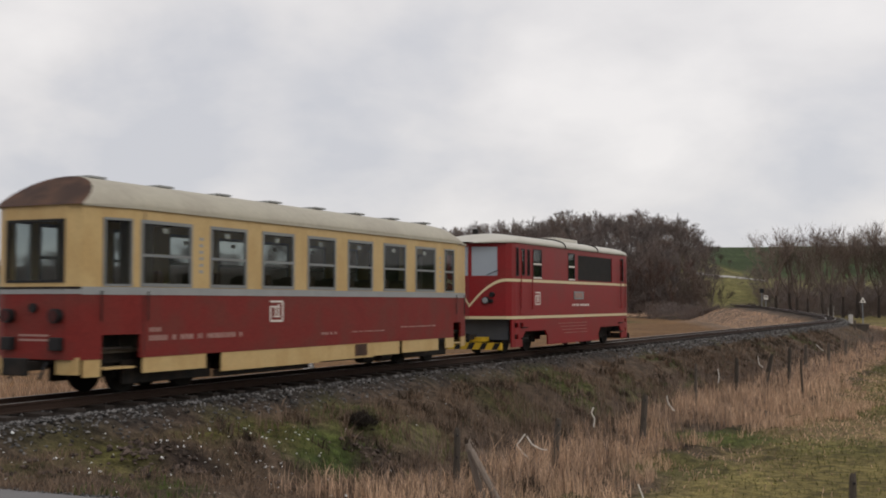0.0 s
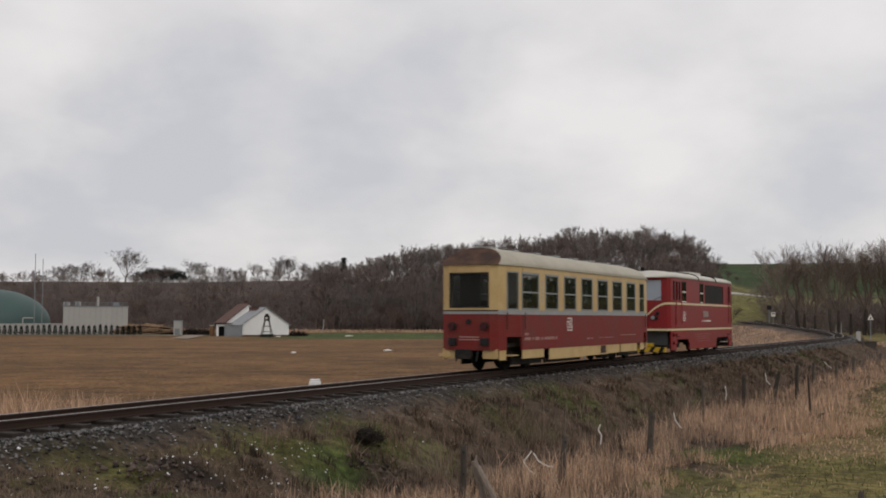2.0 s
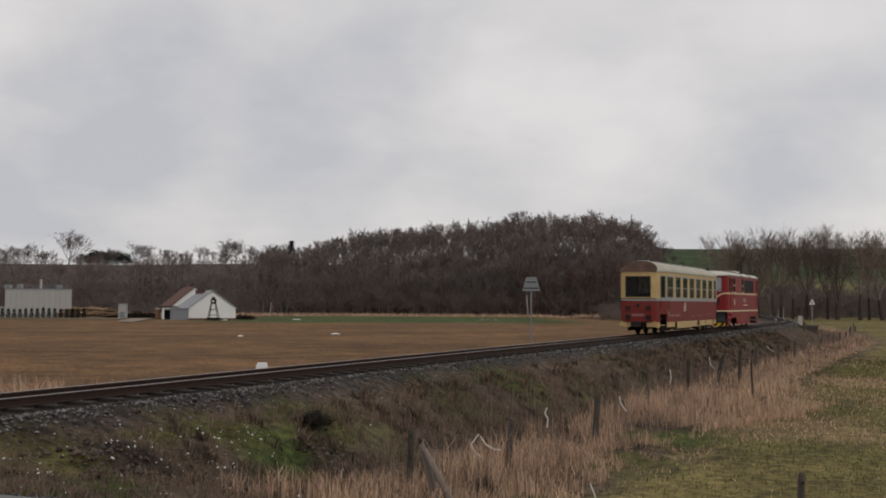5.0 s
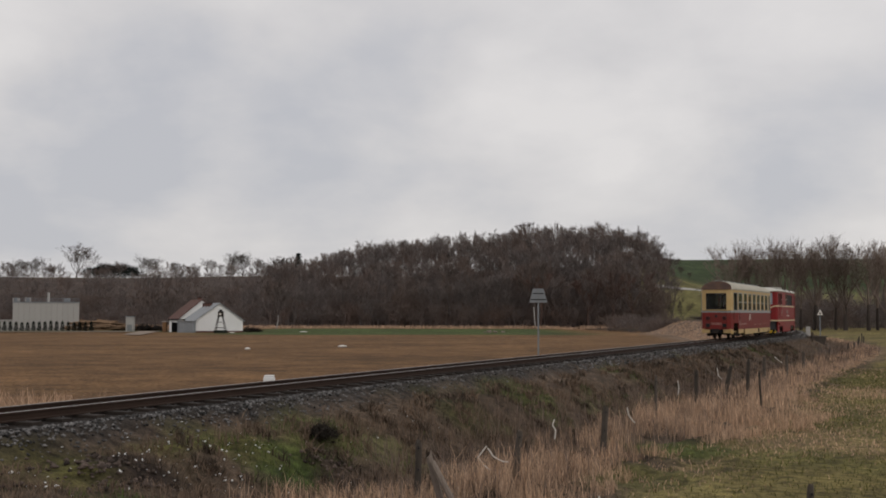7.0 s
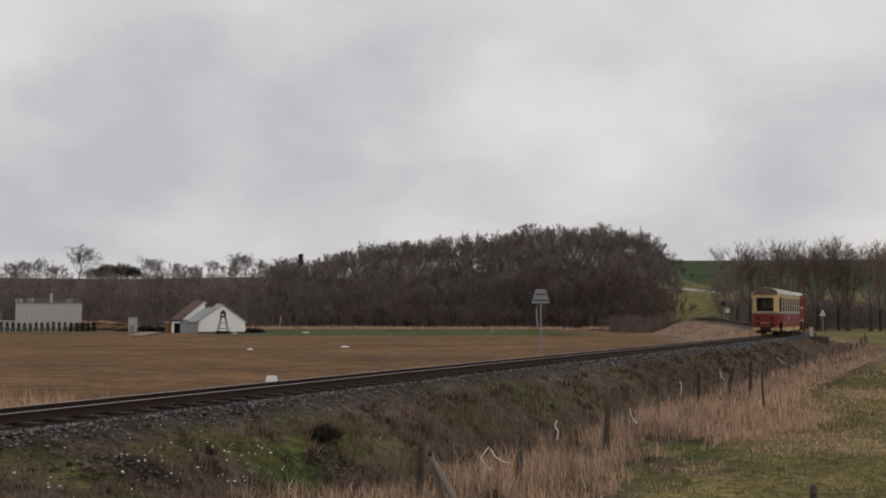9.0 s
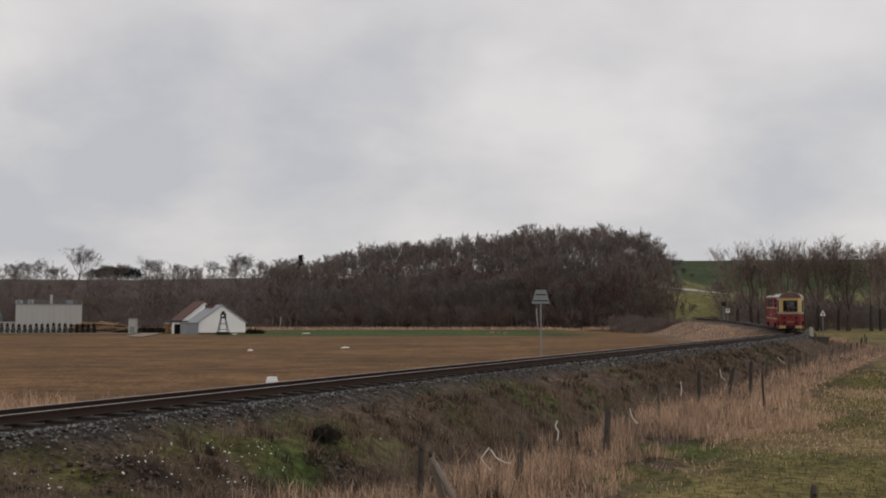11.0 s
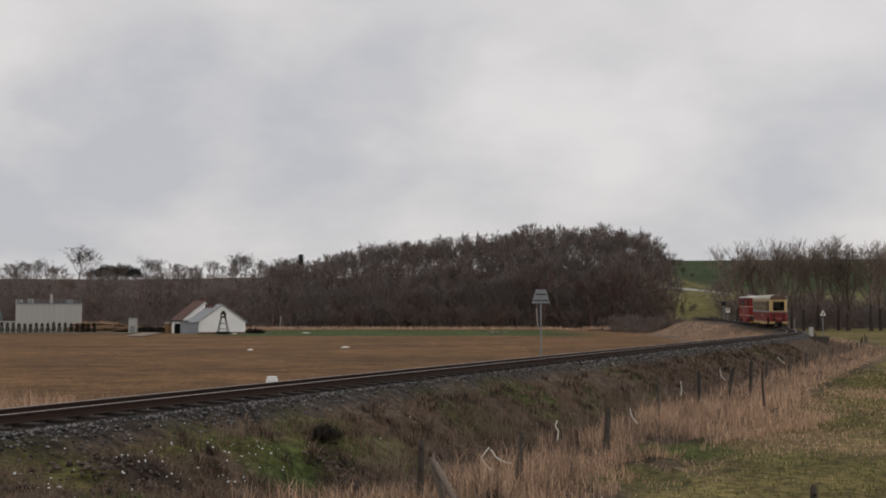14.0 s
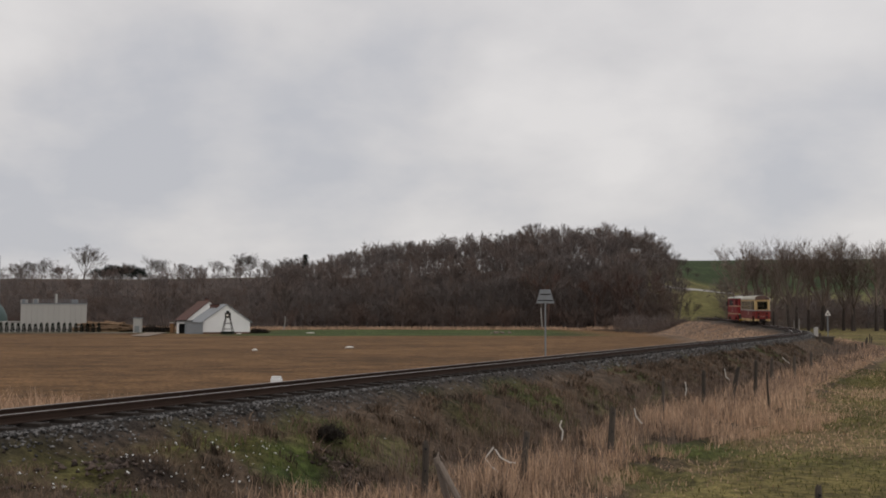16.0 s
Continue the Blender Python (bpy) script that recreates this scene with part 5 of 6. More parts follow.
    clump = wobble(P[:, 0], P[:, 1], 3.0, 0.5) + 0.4 * wobble(P[:, 0], P[:, 1], 1.1, 1.5)
    lush = np.minimum(((P[:, 0] + 2.45) / 0.75) ** 2 + ((P[:, 1] - 18.9) / 1.5) ** 2, ((P[:, 0] + 3.6) / 1.2) ** 2 + ((P[:, 1] - 18.9) / 0.7) ** 2) < 1.0
    keep = ((clump > 0.25) | lush) & not_road(P) & (d < 5.0 + 3.5 * (u < 3))
    P = P[keep]
    blades("bank_grass", P, r.uniform(0.05, 0.17, len(P)), np.full(len(P), 0.013), BANKGREEN, "short green grass in patches on the bank", "grass", 6, 0.5, 0.4)
    P, u, d = strip_points(r, 42000, -14, 4, 1.9, 9.5)
    bare = np.minimum(((P[:, 0] + 2.45) / 0.8) ** 2 + ((P[:, 1] - 18.9) / 1.6) ** 2, ((P[:, 0] + 4.2) / 1.3) ** 2 + ((P[:, 1] - 15.9) / 1.0) ** 2)
    keep = not_road(P) & (wobble(P[:, 0], P[:, 1], 1.4, 2.6) > -0.2) & (bare > 0.35)
    P = P[keep]
    blades("verge_grass", P, r.uniform(0.04, 0.20, len(P)), np.full(len(P), 0.010), DEADWEED, "short faded grass on the road verge", "grass", 7, 0.6, 0.5)
    # meadow
    n = 110000
    P = np.stack([r.uniform(1.5, 34, n), r.uniform(11, 62, n)], 1)
    u, d, _ = track_coords(P[:, 0], P[:, 1])
    keep = (d > edge(u) - 0.4) & not_road(P) & (np.abs(P[:, 0] / P[:, 1]) < 0.46) & (P[:, 1] > 10 + 30 * r.uniform(0, 1, n) ** 2 * 0.5)
    P = P[keep]
    tone = wobble(P[:, 0], P[:, 1], 5, 2.2)
    dry = tone + r.normal(0, 0.35, len(P)) > 0.22
    wide = 0.006 + 0.0005 * P[:, 1]
    blades("meadow_grass", P[~dry], r.uniform(0.05, 0.13, (~dry).sum()), wide[~dry], GREENGRASS, "short winter-green meadow grass", "grass", 8, 0.5, 0.4)
    blades("faded_meadow_grass", P[dry], r.uniform(0.05, 0.14, dry.sum()), wide[dry], DRYGRASS, "faded yellow grass mixed into the meadow", "grass", 9, 0.5, 0.5)
    # dry grass on the field side of the track
    P, u, d = strip_points(r, 42000, -3, 20, -11, -3.2)
    clump = wobble(P[:, 0], P[:, 1], 1.5, 4.0)
    keep = clump > -0.5 + 0.07 * (u + 2)
    P, u = P[keep], u[keep]
    blades("dry_verge", P, r.uniform(0.4, 1.15, len(P)) * np.maximum(1.75 - 0.085 * u, 0.35), np.full(len(P), 0.018), DRYGRASS, "tall dry grass between the track and the field", "dry grass", 10, 0.2, 0.25)
    P, u, d = strip_points(r, 6000, 95, 190, -8, -2.2)
    keep = wobble(P[:, 0], P[:, 1], 3, 4.0) > -0.4
    P = P[keep]
    blades("dry_verge", P, r.uniform(0.10, 0.32, len(P)), np.full(len(P), 0.05), DRYGRASS, "pale dry grass inside the bend of the track", "dry grass", 11, 0.4, 0.4)
    # wood edge straw
    n = 9000
    y = r.uniform(255, 263, n)
    P = np.stack([r.uniform(-110, 58, n) * y / 300, y], 1)
    blades("field_margin", P, r.uniform(0.3, 1.0, n), np.full(n, 0.10), DRYGRASS, "straw-coloured grass margin before the wood", "dry grass", 12, 0.3, 0.4)


vegetation()


# loose stones
def stones(name, P, S, mat, label, category, seed, lift=0.3):
    r = np.random.RandomState(seed)
    n = len(P)
    base = np.array([(1, 0, 0), (-1, 0, 0), (0, 1, 0), (0, -1, 0), (0, 0, 1), (0, 0, -1)], float)
    tri = np.array([(0, 2, 4), (2, 1, 4), (1, 3, 4), (3, 0, 4), (2, 0, 5), (1, 2, 5), (3, 1, 5), (0, 3, 5)])
    z = ground(P[:, 0], P[:, 1])
    an = r.uniform(0, 6.283, n)
    shape = base[None] * r.uniform(0.6, 1.2, (n, 6, 1)) + r.normal(0, 0.22, (n, 6, 3))
    shape[:, :, 2] *= 0.7
    c, s = np.cos(an)[:, None], np.sin(an)[:, None]
    x = shape[:, :, 0] * c - shape[:, :, 1] * s
    y = shape[:, :, 0] * s + shape[:, :, 1] * c
    V = np.stack([x, y, shape[:, :, 2]], -1) * S[:, None, None]
    V += np.stack([P[:, 0], P[:, 1], z + S * lift], 1)[:, None, :]
    F = (np.arange(n)[:, None, None] * 6 + tri[None]).reshape(-1, 3)
    return tagged(new(name, mesh_np(name, V.reshape(-1, 3), F, mat)), label, category, kind="stuff")


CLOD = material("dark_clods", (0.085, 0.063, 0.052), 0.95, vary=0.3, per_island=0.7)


def scatter_stones():
    r = np.random.RandomState(8)
    P1, u, d = strip_points(r, 11000, -12, 26, 1.02, 1.95)
    P1 = P1[(np.abs(d) > 0.5) & (r.uniform(0, 1, len(d)) > (d - 1.0) * 1.1) & (r.uniform(0, 1, len(d)) > 0.75 * smooth(7, 14, u))]
    P2, u, d = strip_points(r, 5000, -12, 26, -1.9, 0.45)
    stones("ballast", np.concatenate([P1, P2]), r.uniform(0.018, 0.045, len(P1) + len(P2)), STONE, "coarse grey crushed-stone ballast", "ballast", 1)
    P, u, d = strip_points(r, 2600, 26, 110, 1.05, 1.7)
    stones("ballast", P, r.uniform(0.03, 0.07, len(P)), STONE, "grey crushed-stone ballast shoulder", "ballast", 2)
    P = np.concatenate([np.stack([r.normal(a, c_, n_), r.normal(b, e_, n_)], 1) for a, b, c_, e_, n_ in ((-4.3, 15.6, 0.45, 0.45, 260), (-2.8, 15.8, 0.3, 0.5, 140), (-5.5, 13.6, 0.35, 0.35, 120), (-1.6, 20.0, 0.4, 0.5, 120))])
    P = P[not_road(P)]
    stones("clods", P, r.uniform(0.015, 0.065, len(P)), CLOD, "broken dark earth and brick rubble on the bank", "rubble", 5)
    P, u, d = strip_points(r, 380, -9, 12, 2.0, 6.0)
    k = wobble(P[:, 0], P[:, 1], 1.1, 1.5) > 0.0
    P = P[k & not_road(P)]
    Q = np.concatenate([np.stack([r.normal(a, c_, n_), r.normal(b, e_, n_)], 1) for a, b, c_, e_, n_ in ((-3.9, 16.2, 0.7, 0.5, 60), (-3.0, 17.4, 0.45, 0.7, 70), (-3.6, 18.4, 0.6, 0.5, 35), (-5.2, 14.6, 0.5, 0.5, 30))])
    P = np.concatenate([P, Q[not_road(Q)]])
    stones("rubble", P, r.uniform(0.008, 0.026, len(P)) * r.choice([0.7, 1, 1.5], len(P)), PLASTER, "scattered pale stones on the bare bank", "stones", 3)
    x = r.uniform(-9, 3, 2600)
    P = np.stack([x, 10.15 - 0.37 * (x + 4.0) + r.normal(0.0, 0.12, len(x))], 1)
    stones("road_grit", P, r.uniform(0.006, 0.020, len(P)), STONE, "loose grey grit along the road edge", "gravel", 4)


scatter_stones()


# fence posts
def fence_post(x, y, h, lean=0.0, turn=0.0, r=0.055, mat=OLDWOOD, label="weathered grey wooden fence post in dry grass", group="fence posts"):
    ob = thing("fence_post", label, "fence post", Matrix.Translation((x, y, ground_z(x, y))) @ Matrix.Rotation(turn, 4, "Z") @ Matrix.Rotation(lean, 4, "Y"), group=group)
    bm = bmesh.new()
    n, rows = 8, []
    rr = random.Random(int(x * 100 + y * 10))
    for z, k in ((-0.25, 1.05), (h * 0.3, 1.0), (h * 0.62, 0.97), (h * 0.93, 0.93), (h, 0.72)):
        rows.append([bm.verts.new((math.cos(6.2832 * i / n) * r * k * rr.uniform(0.9, 1.1), math.sin(6.2832 * i / n) * r * k * rr.uniform(0.9, 1.1), z + (rr.uniform(-0.03, 0.03) if z == h else 0))) for i in range(n)])
    for a, b in zip(rows, rows[1:]):
        for i in range(n):
            bm.faces.new((a[i], a[(i + 1) % n], b[(i + 1) % n], b[i]))
    bm.faces.new(rows[-1])
    part("post", bm, mat, ob)
    for z in (0.55, 0.9):
        if z < h:
            part("insulator", rod((0, -r * 1.3, h * z), (0, -r * 0.8, h * z), 0.018, sides=6), DARK, ob)
    return ob


for x, y, h, lean, r in ((1.27, 19.7, 1.04, 0.10, 0.055), (3.37, 24.0, 1.08, 0.07, 0.062), (5.72, 30.8, 1.45, 0.03, 0.04), (7.78, 35.2, 1.28, 0.02, 0.065), (9.52, 38.8, 1.14, 0.22, 0.07), (10.6, 39.9, 1.25, 0.04, 0.065),
                         (13.5, 48.2, 1.1, 0.02, 0.065), (15.7, 52.4, 1.05, 0.02, 0.065), (17.7, 56.4, 1.16, 0.03, 0.065), (29.2, 90.6, 0.7, 0.02, 0.07), (24.6, 73.0, 0.75, 0.0, 0.06),
                         (31.6, 89.5, 0.75, 0.03, 0.07), (32.8, 91.5, 0.8, 0.0, 0.07), (36.0, 99.5, 0.8, 0.02, 0.07), (38.8, 107.0, 0.9, 0.0, 0.07), (41.7, 113.8, 0.9, 0.03, 0.07), (46.0, 126.0, 0.9, 0.0, 0.07)):
    fence_post(x, y, h, lean, r=r)
fence_post(9.8, 35.3, 1.24, -0.05, r=0.032, label="thin dark fence stake in tall dry grass")
fence_post(-0.32, 17.7, 0.93, 0.02, r=0.05)
fence_post(4.25, 13.4, 0.95, 0.02, r=0.045)


def brace():
    lp = thing("fence_post", "leaning bleached fence post with a split top", "fence post", group="fence posts")
    part("post", rod((0.17, 16.0, ground_z(0.17, 16.0) - 0.2), (-0.13, 16.0, -0.50), 0.055, 0.045, sides=8), PALEWOOD, lp)
    part("splinter", rod((-0.12, 16.0, -0.52), (-0.10, 16.0, -0.42), 0.025, 0.008, sides=5), PALEWOOD, lp)
    a, b = Vector((-0.09, 15.93, -0.56)), Vector((0.44, 15.7, ground_z(0.44, 15.7) - 0.05))
    ob = thing("fence_brace", "bleached diagonal wooden brace leaning on a fence post", "fence brace")
    part("pole", rod(a, b, 0.045, 0.055, sides=8), PALEWOOD, ob)


brace()


def tape(x, y, pts):
    ob = thing("fence_tape", "loose white strip of torn electric-fence tape", "fence tape", Matrix.Translation((x, y, ground_z(x, y))))
    bm = bmesh.new()
    for a, b in zip(pts, pts[1:]):
        tube(bm, a, b, 0.012, sides=5)
    part("strip", bm, WHITE, ob)


tape(0.66, 19.5, [(0.14, 0, 0.74), (0.0, 0, 0.56), (0.10, 0, 0.42), (0.22, 0, 0.33)])
tape(0.82, 19.4, [(0.0, 0, 0.76), (0.09, 0, 0.62), (0.24, 0, 0.54), (0.34, 0, 0.53)])
tape(2.12, 21.3, [(0, 0, 0.98), (-0.04, 0, 0.88), (0.02, 0, 0.78), (0.0, 0, 0.62)])
tape(4.05, 25.0, [(0, 0, 1.02), (0.03, 0, 0.86), (0.13, 0, 0.72), (0.17, 0, 0.70)])
tape(6.42, 31.2, [(0, 0, 1.15), (0.03, 0, 0.95), (0.0, 0, 0.78)])
tape(8.75, 36.5, [(0, 0, 1.30), (0.04, 0, 1.05), (0.16, 0, 0.95)])
tape(2.3, 16.8, [(0, 0, 0.32), (0.05, 0, 0.2), (0.1, 0, 0.05)])
tape(13.9, 48.0, [(0, 0, 1.15), (0.15, 0, 1.0), (0.3, 0, 0.9)])


def bush(x, y, h, label, seed, n=700, mat=BARK):
    ob = thing("bush", label, "bush", Matrix.Translation((x, y, ground_z(x, y))))
    r = random.Random(seed)
    V, F = [], []
    for k in range(n):
        an, f = r.uniform(0, 6.283), r.random() ** 0.5
        a = Vector((math.cos(an) * f * h * 0.62, math.sin(an) * f * h * 0.62, r.uniform(0, 0.55) * h * (1.1 - f * 0.8)))
        b = a + Vector((r.gauss(0, 0.25), r.gauss(0, 0.25), r.uniform(-0.08, 0.34))) * h
        s = Vector((r.gauss(0, 1), r.gauss(0, 1), 0)).normalized() * (0.007 if y < 150 else 0.07)
        i = len(V)
        V += [tuple(a - s), tuple(a + s), tuple(b)]
        F.append((i, i + 1, i + 2))
    new("foliage", mesh_np("foliage", V, F, mat)).parent = ob


TWIG_DARK = material("dark_bramble", (0.030, 0.024, 0.019), 0.95, vary=0.3)
bush(-2.12, 21.0, 0.50, "small dark bramble clump on the bank", 1, mat=TWIG_DARK, n=1500)
bush(8.8, 36.0, 0.9, "scrubby dark bush by the fence", 2, mat=TWIG_DARK)


# trackside things
def sign_board():
    x, y = 4.85, 56.5
    z = ground_z(x, y)
    ob = thing("railway_sign", "grey trapezoid railway warning board on a steel post", "railway sign", Matrix.Translation((x, y, z)))
    top = 2.72 - z
    part("post", rod((0, 0, -0.2), (0, 0, top), 0.04, sides=10), GALV, ob)
    bm = bmesh.new()
    z0, z1 = top - 0.70, top - 0.02
    vs = [bm.verts.new(c) for c in ((-0.44, -0.06, z0), (0.44, -0.06, z0), (0.25, -0.06, z1), (-0.25, -0.06, z1))]
    bm.faces.new(vs)
    solid(bm, 0.012)
    brd = part("board", bm, GALV, ob)
    for k in range(2):
        zz = z0 + 0.12 + 0.30 * k
        w = 0.36 - 0.11 * k
        part("bar", boxes((-w, w, -0.085, -0.074, zz, zz + 0.045)), DARK, brd)
    part("bracket", boxes((-0.3, 0.3, -0.045, -0.01, z0 + 0.3, z0 + 0.36)), DARK, ob)
    part("bar", boxes((-0.025, 0.025, -0.085, -0.074, z0, z1)), FRAME, brd)


sign_board()


def marker(x, y, w, h, label, mat=CONCRETE):
    ob = thing("track_marker", label, "marker stone", Matrix.Translation((x, y, ground_z(x, y))))
    part("block", boxes((-w / 2, w / 2, -w * 0.35, w * 0.35, -0.1, h), bevel=0.03), mat, ob)
    part("cap", boxes((-w * 0.42, w * 0.42, -w * 0.28, w * 0.28, h, h + 0.05), bevel=0.015), mat, ob)


marker(-4.08, 28.0, 0.27, -0.07 - ground_z(-4.08, 28.0), "pale concrete marker block beside the track", mat=PLASTER)
marker(32.2, 101.0, 0.34, 0.75, "pale concrete marker post at the bend")


def culvert():
    ob = thing("culvert_head", "low dark concrete culvert head beside the bend", "culvert", Matrix.Translation((31.0, 95.0, ground_z(31.0, 95.0))))
    part("wall", boxes((-0.7, 0.7, -0.2, 0.2, -0.3, 0.40), bevel=0.03), OLDWOOD, ob)
    part("coping", boxes((-0.8, 0.8, -0.28, 0.28, 0.40, 0.48), bevel=0.02), OLDWOOD, ob)


culvert()


def triangle_signal():
    x, y = 37.2, 113.0
    z = ground_z(x, y)
    ob = thing("triangle_sign", "white triangular railway board on a short post", "railway sign", Matrix.Translation((x, y, z)))
    part("post", rod((0, 0, -0.1), (0, 0, 1.95 - z), 0.05, sides=8), GALV, ob)
    bm = bmesh.new()
    t = 1.95 - z
    bm.faces.new([bm.verts.new(c) for c in ((-0.30, -0.06, t - 0.55), (0.30, -0.06, t - 0.55), (0.0, -0.06, t + 0.02))])
    solid(bm, 0.015)
    b = part("board", bm, WHITE, ob)
    part("mark", boxes((-0.05, 0.05, -0.085, -0.076, t - 0.48, t - 0.28)), DARK, b)


triangle_signal()


def far_crossing():
    for px, dist, h in ((1283, 178, 2.4), (1290, 182, 1.9)):
        x, y = at_px(px, dist)
        ob = thing("crossing_signal", "small level-crossing signal with a pale backboard", "crossing signal", Matrix.Translation((x, y, ground_z(x, y))))
        part("mast", rod((0, 0, -0.2), (0, 0, h), 0.06, sides=8), GALV, ob)
        hd = part("signal_head", boxes((-0.32, 0.32, -0.1, 0.05, h - 0.2, h + 0.45), bevel=0.03), WHITE if dist > 180 else DARK, ob)
        part("visor", boxes((-0.2, 0.2, -0.2, -0.1, h + 0.15, h + 0.3)), DARK, hd)
    for k, px in enumerate((1212, 1222, 1236, 1248, 1262, 1272, 1300, 1310)):
        x, y = at_px(px, 214 + 3 * (k % 3))
        fence_post(x, y, 1.4, 0.02, r=0.08, group="far fence posts", label="dark wooden post at the far meadow fence")
    for px, dist in ((1225, 200), (1262, 192), (1272, 190)):
        x, y = at_px(px, dist)
        bush(x, y, 1.5, "dark leafless bush by the far track bend", int(px), n=260, mat=TWIG_DARK)
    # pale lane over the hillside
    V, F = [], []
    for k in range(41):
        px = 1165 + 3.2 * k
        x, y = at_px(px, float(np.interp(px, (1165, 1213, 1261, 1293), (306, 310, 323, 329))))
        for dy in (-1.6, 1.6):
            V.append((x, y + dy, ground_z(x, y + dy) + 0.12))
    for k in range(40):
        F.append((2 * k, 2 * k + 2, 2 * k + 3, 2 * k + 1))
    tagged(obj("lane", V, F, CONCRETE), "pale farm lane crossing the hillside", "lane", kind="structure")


far_crossing()


# farm and works across the field
def gable_house(name, label, m, w, l, eave, ridge, wall, roof, openings=(), chimneys=()):
    """A gabled house: gable ends at y 0 and l, with door and window openings in the front gable (x0, x1, z0, z1)."""
    ob = thing(name, label, "house", m)
    fr = holed_wall([(-w / 2, 0), (w / 2, 0)], 0, eave, [(a + w / 2, b + w / 2, c, d) for a, b, c, d in openings if d < eave], 0.35)
    part("gable_wall", fr, wall, ob)
    for y0, y1 in ((0, 0.35), (l - 0.35, l)):
        bm = bmesh.new()
        vs = [bm.verts.new(c) for c in ((-w / 2, y0, eave), (w / 2, y0, eave), (0, y0, ridge), (-w / 2, y1, eave), (w / 2, y1, eave), (0, y1, ridge))]
        for f in ((0, 1, 2), (5, 4, 3), (0, 3, 4, 1), (1, 4, 5, 2), (2, 5, 3, 0)):
            bm.faces.new([vs[i] for i in f])
        part("gable", bm, wall, ob)
    part("back_wall", boxes((-w / 2, w / 2, l - 0.35, l, 0, eave)), wall, ob)
    for sx in (-1, 1):
        part("side_wall", boxes((min(sx * w / 2, sx * (w / 2 - 0.35)), max(sx * w / 2, sx * (w / 2 - 0.35)), 0.35, l - 0.35, 0, eave)), wall, ob)
        bm = bmesh.new()
        ov, t = 0.4, 0.16
        sl = (ridge - eave) / (w / 2)
        ex = w / 2 + ov
        ez = eave - ov * sl
        pts = [(0, ridge + 0.03), (ex, ez + 0.03), (ex, ez + t), (0, ridge + t)]
        vs = [[bm.verts.new((sx * x, y, z)) for x, z in pts] for y in (-0.25, l + 0.25)]
        for i in range(4):
            j = (i + 1) % 4
            bm.faces.new((vs[0][i], vs[0][j], vs[1][j], vs[1][i]))
        bm.faces.new(vs[0][::-1])
        bm.faces.new(vs[1])
        bmesh.ops.recalc_face_normals(bm, faces=bm.faces)
        rf = part("roof", bm, roof, ob)
    for a, b, c, d in openings:
        part("window", boxes((a, b, -0.03, 0.05, c, d)), DARK, ob)
    for x, y, h in chimneys:
        ch = part("chimney", boxes((x - 0.3, x + 0.3, y - 0.3, y + 0.3, eave, ridge + h)), TILE_RED, ob)
        part("chimney_cap", boxes((x - 0.36, x + 0.36, y - 0.36, y + 0.36, ridge + h, ridge + h + 0.1)), DARK, ch)
    part("plinth", boxes((-w / 2 - 0.04, w / 2 + 0.04, -0.04, l + 0.04, -0.4, 0.28)), TILE_RED, ob)
    return ob


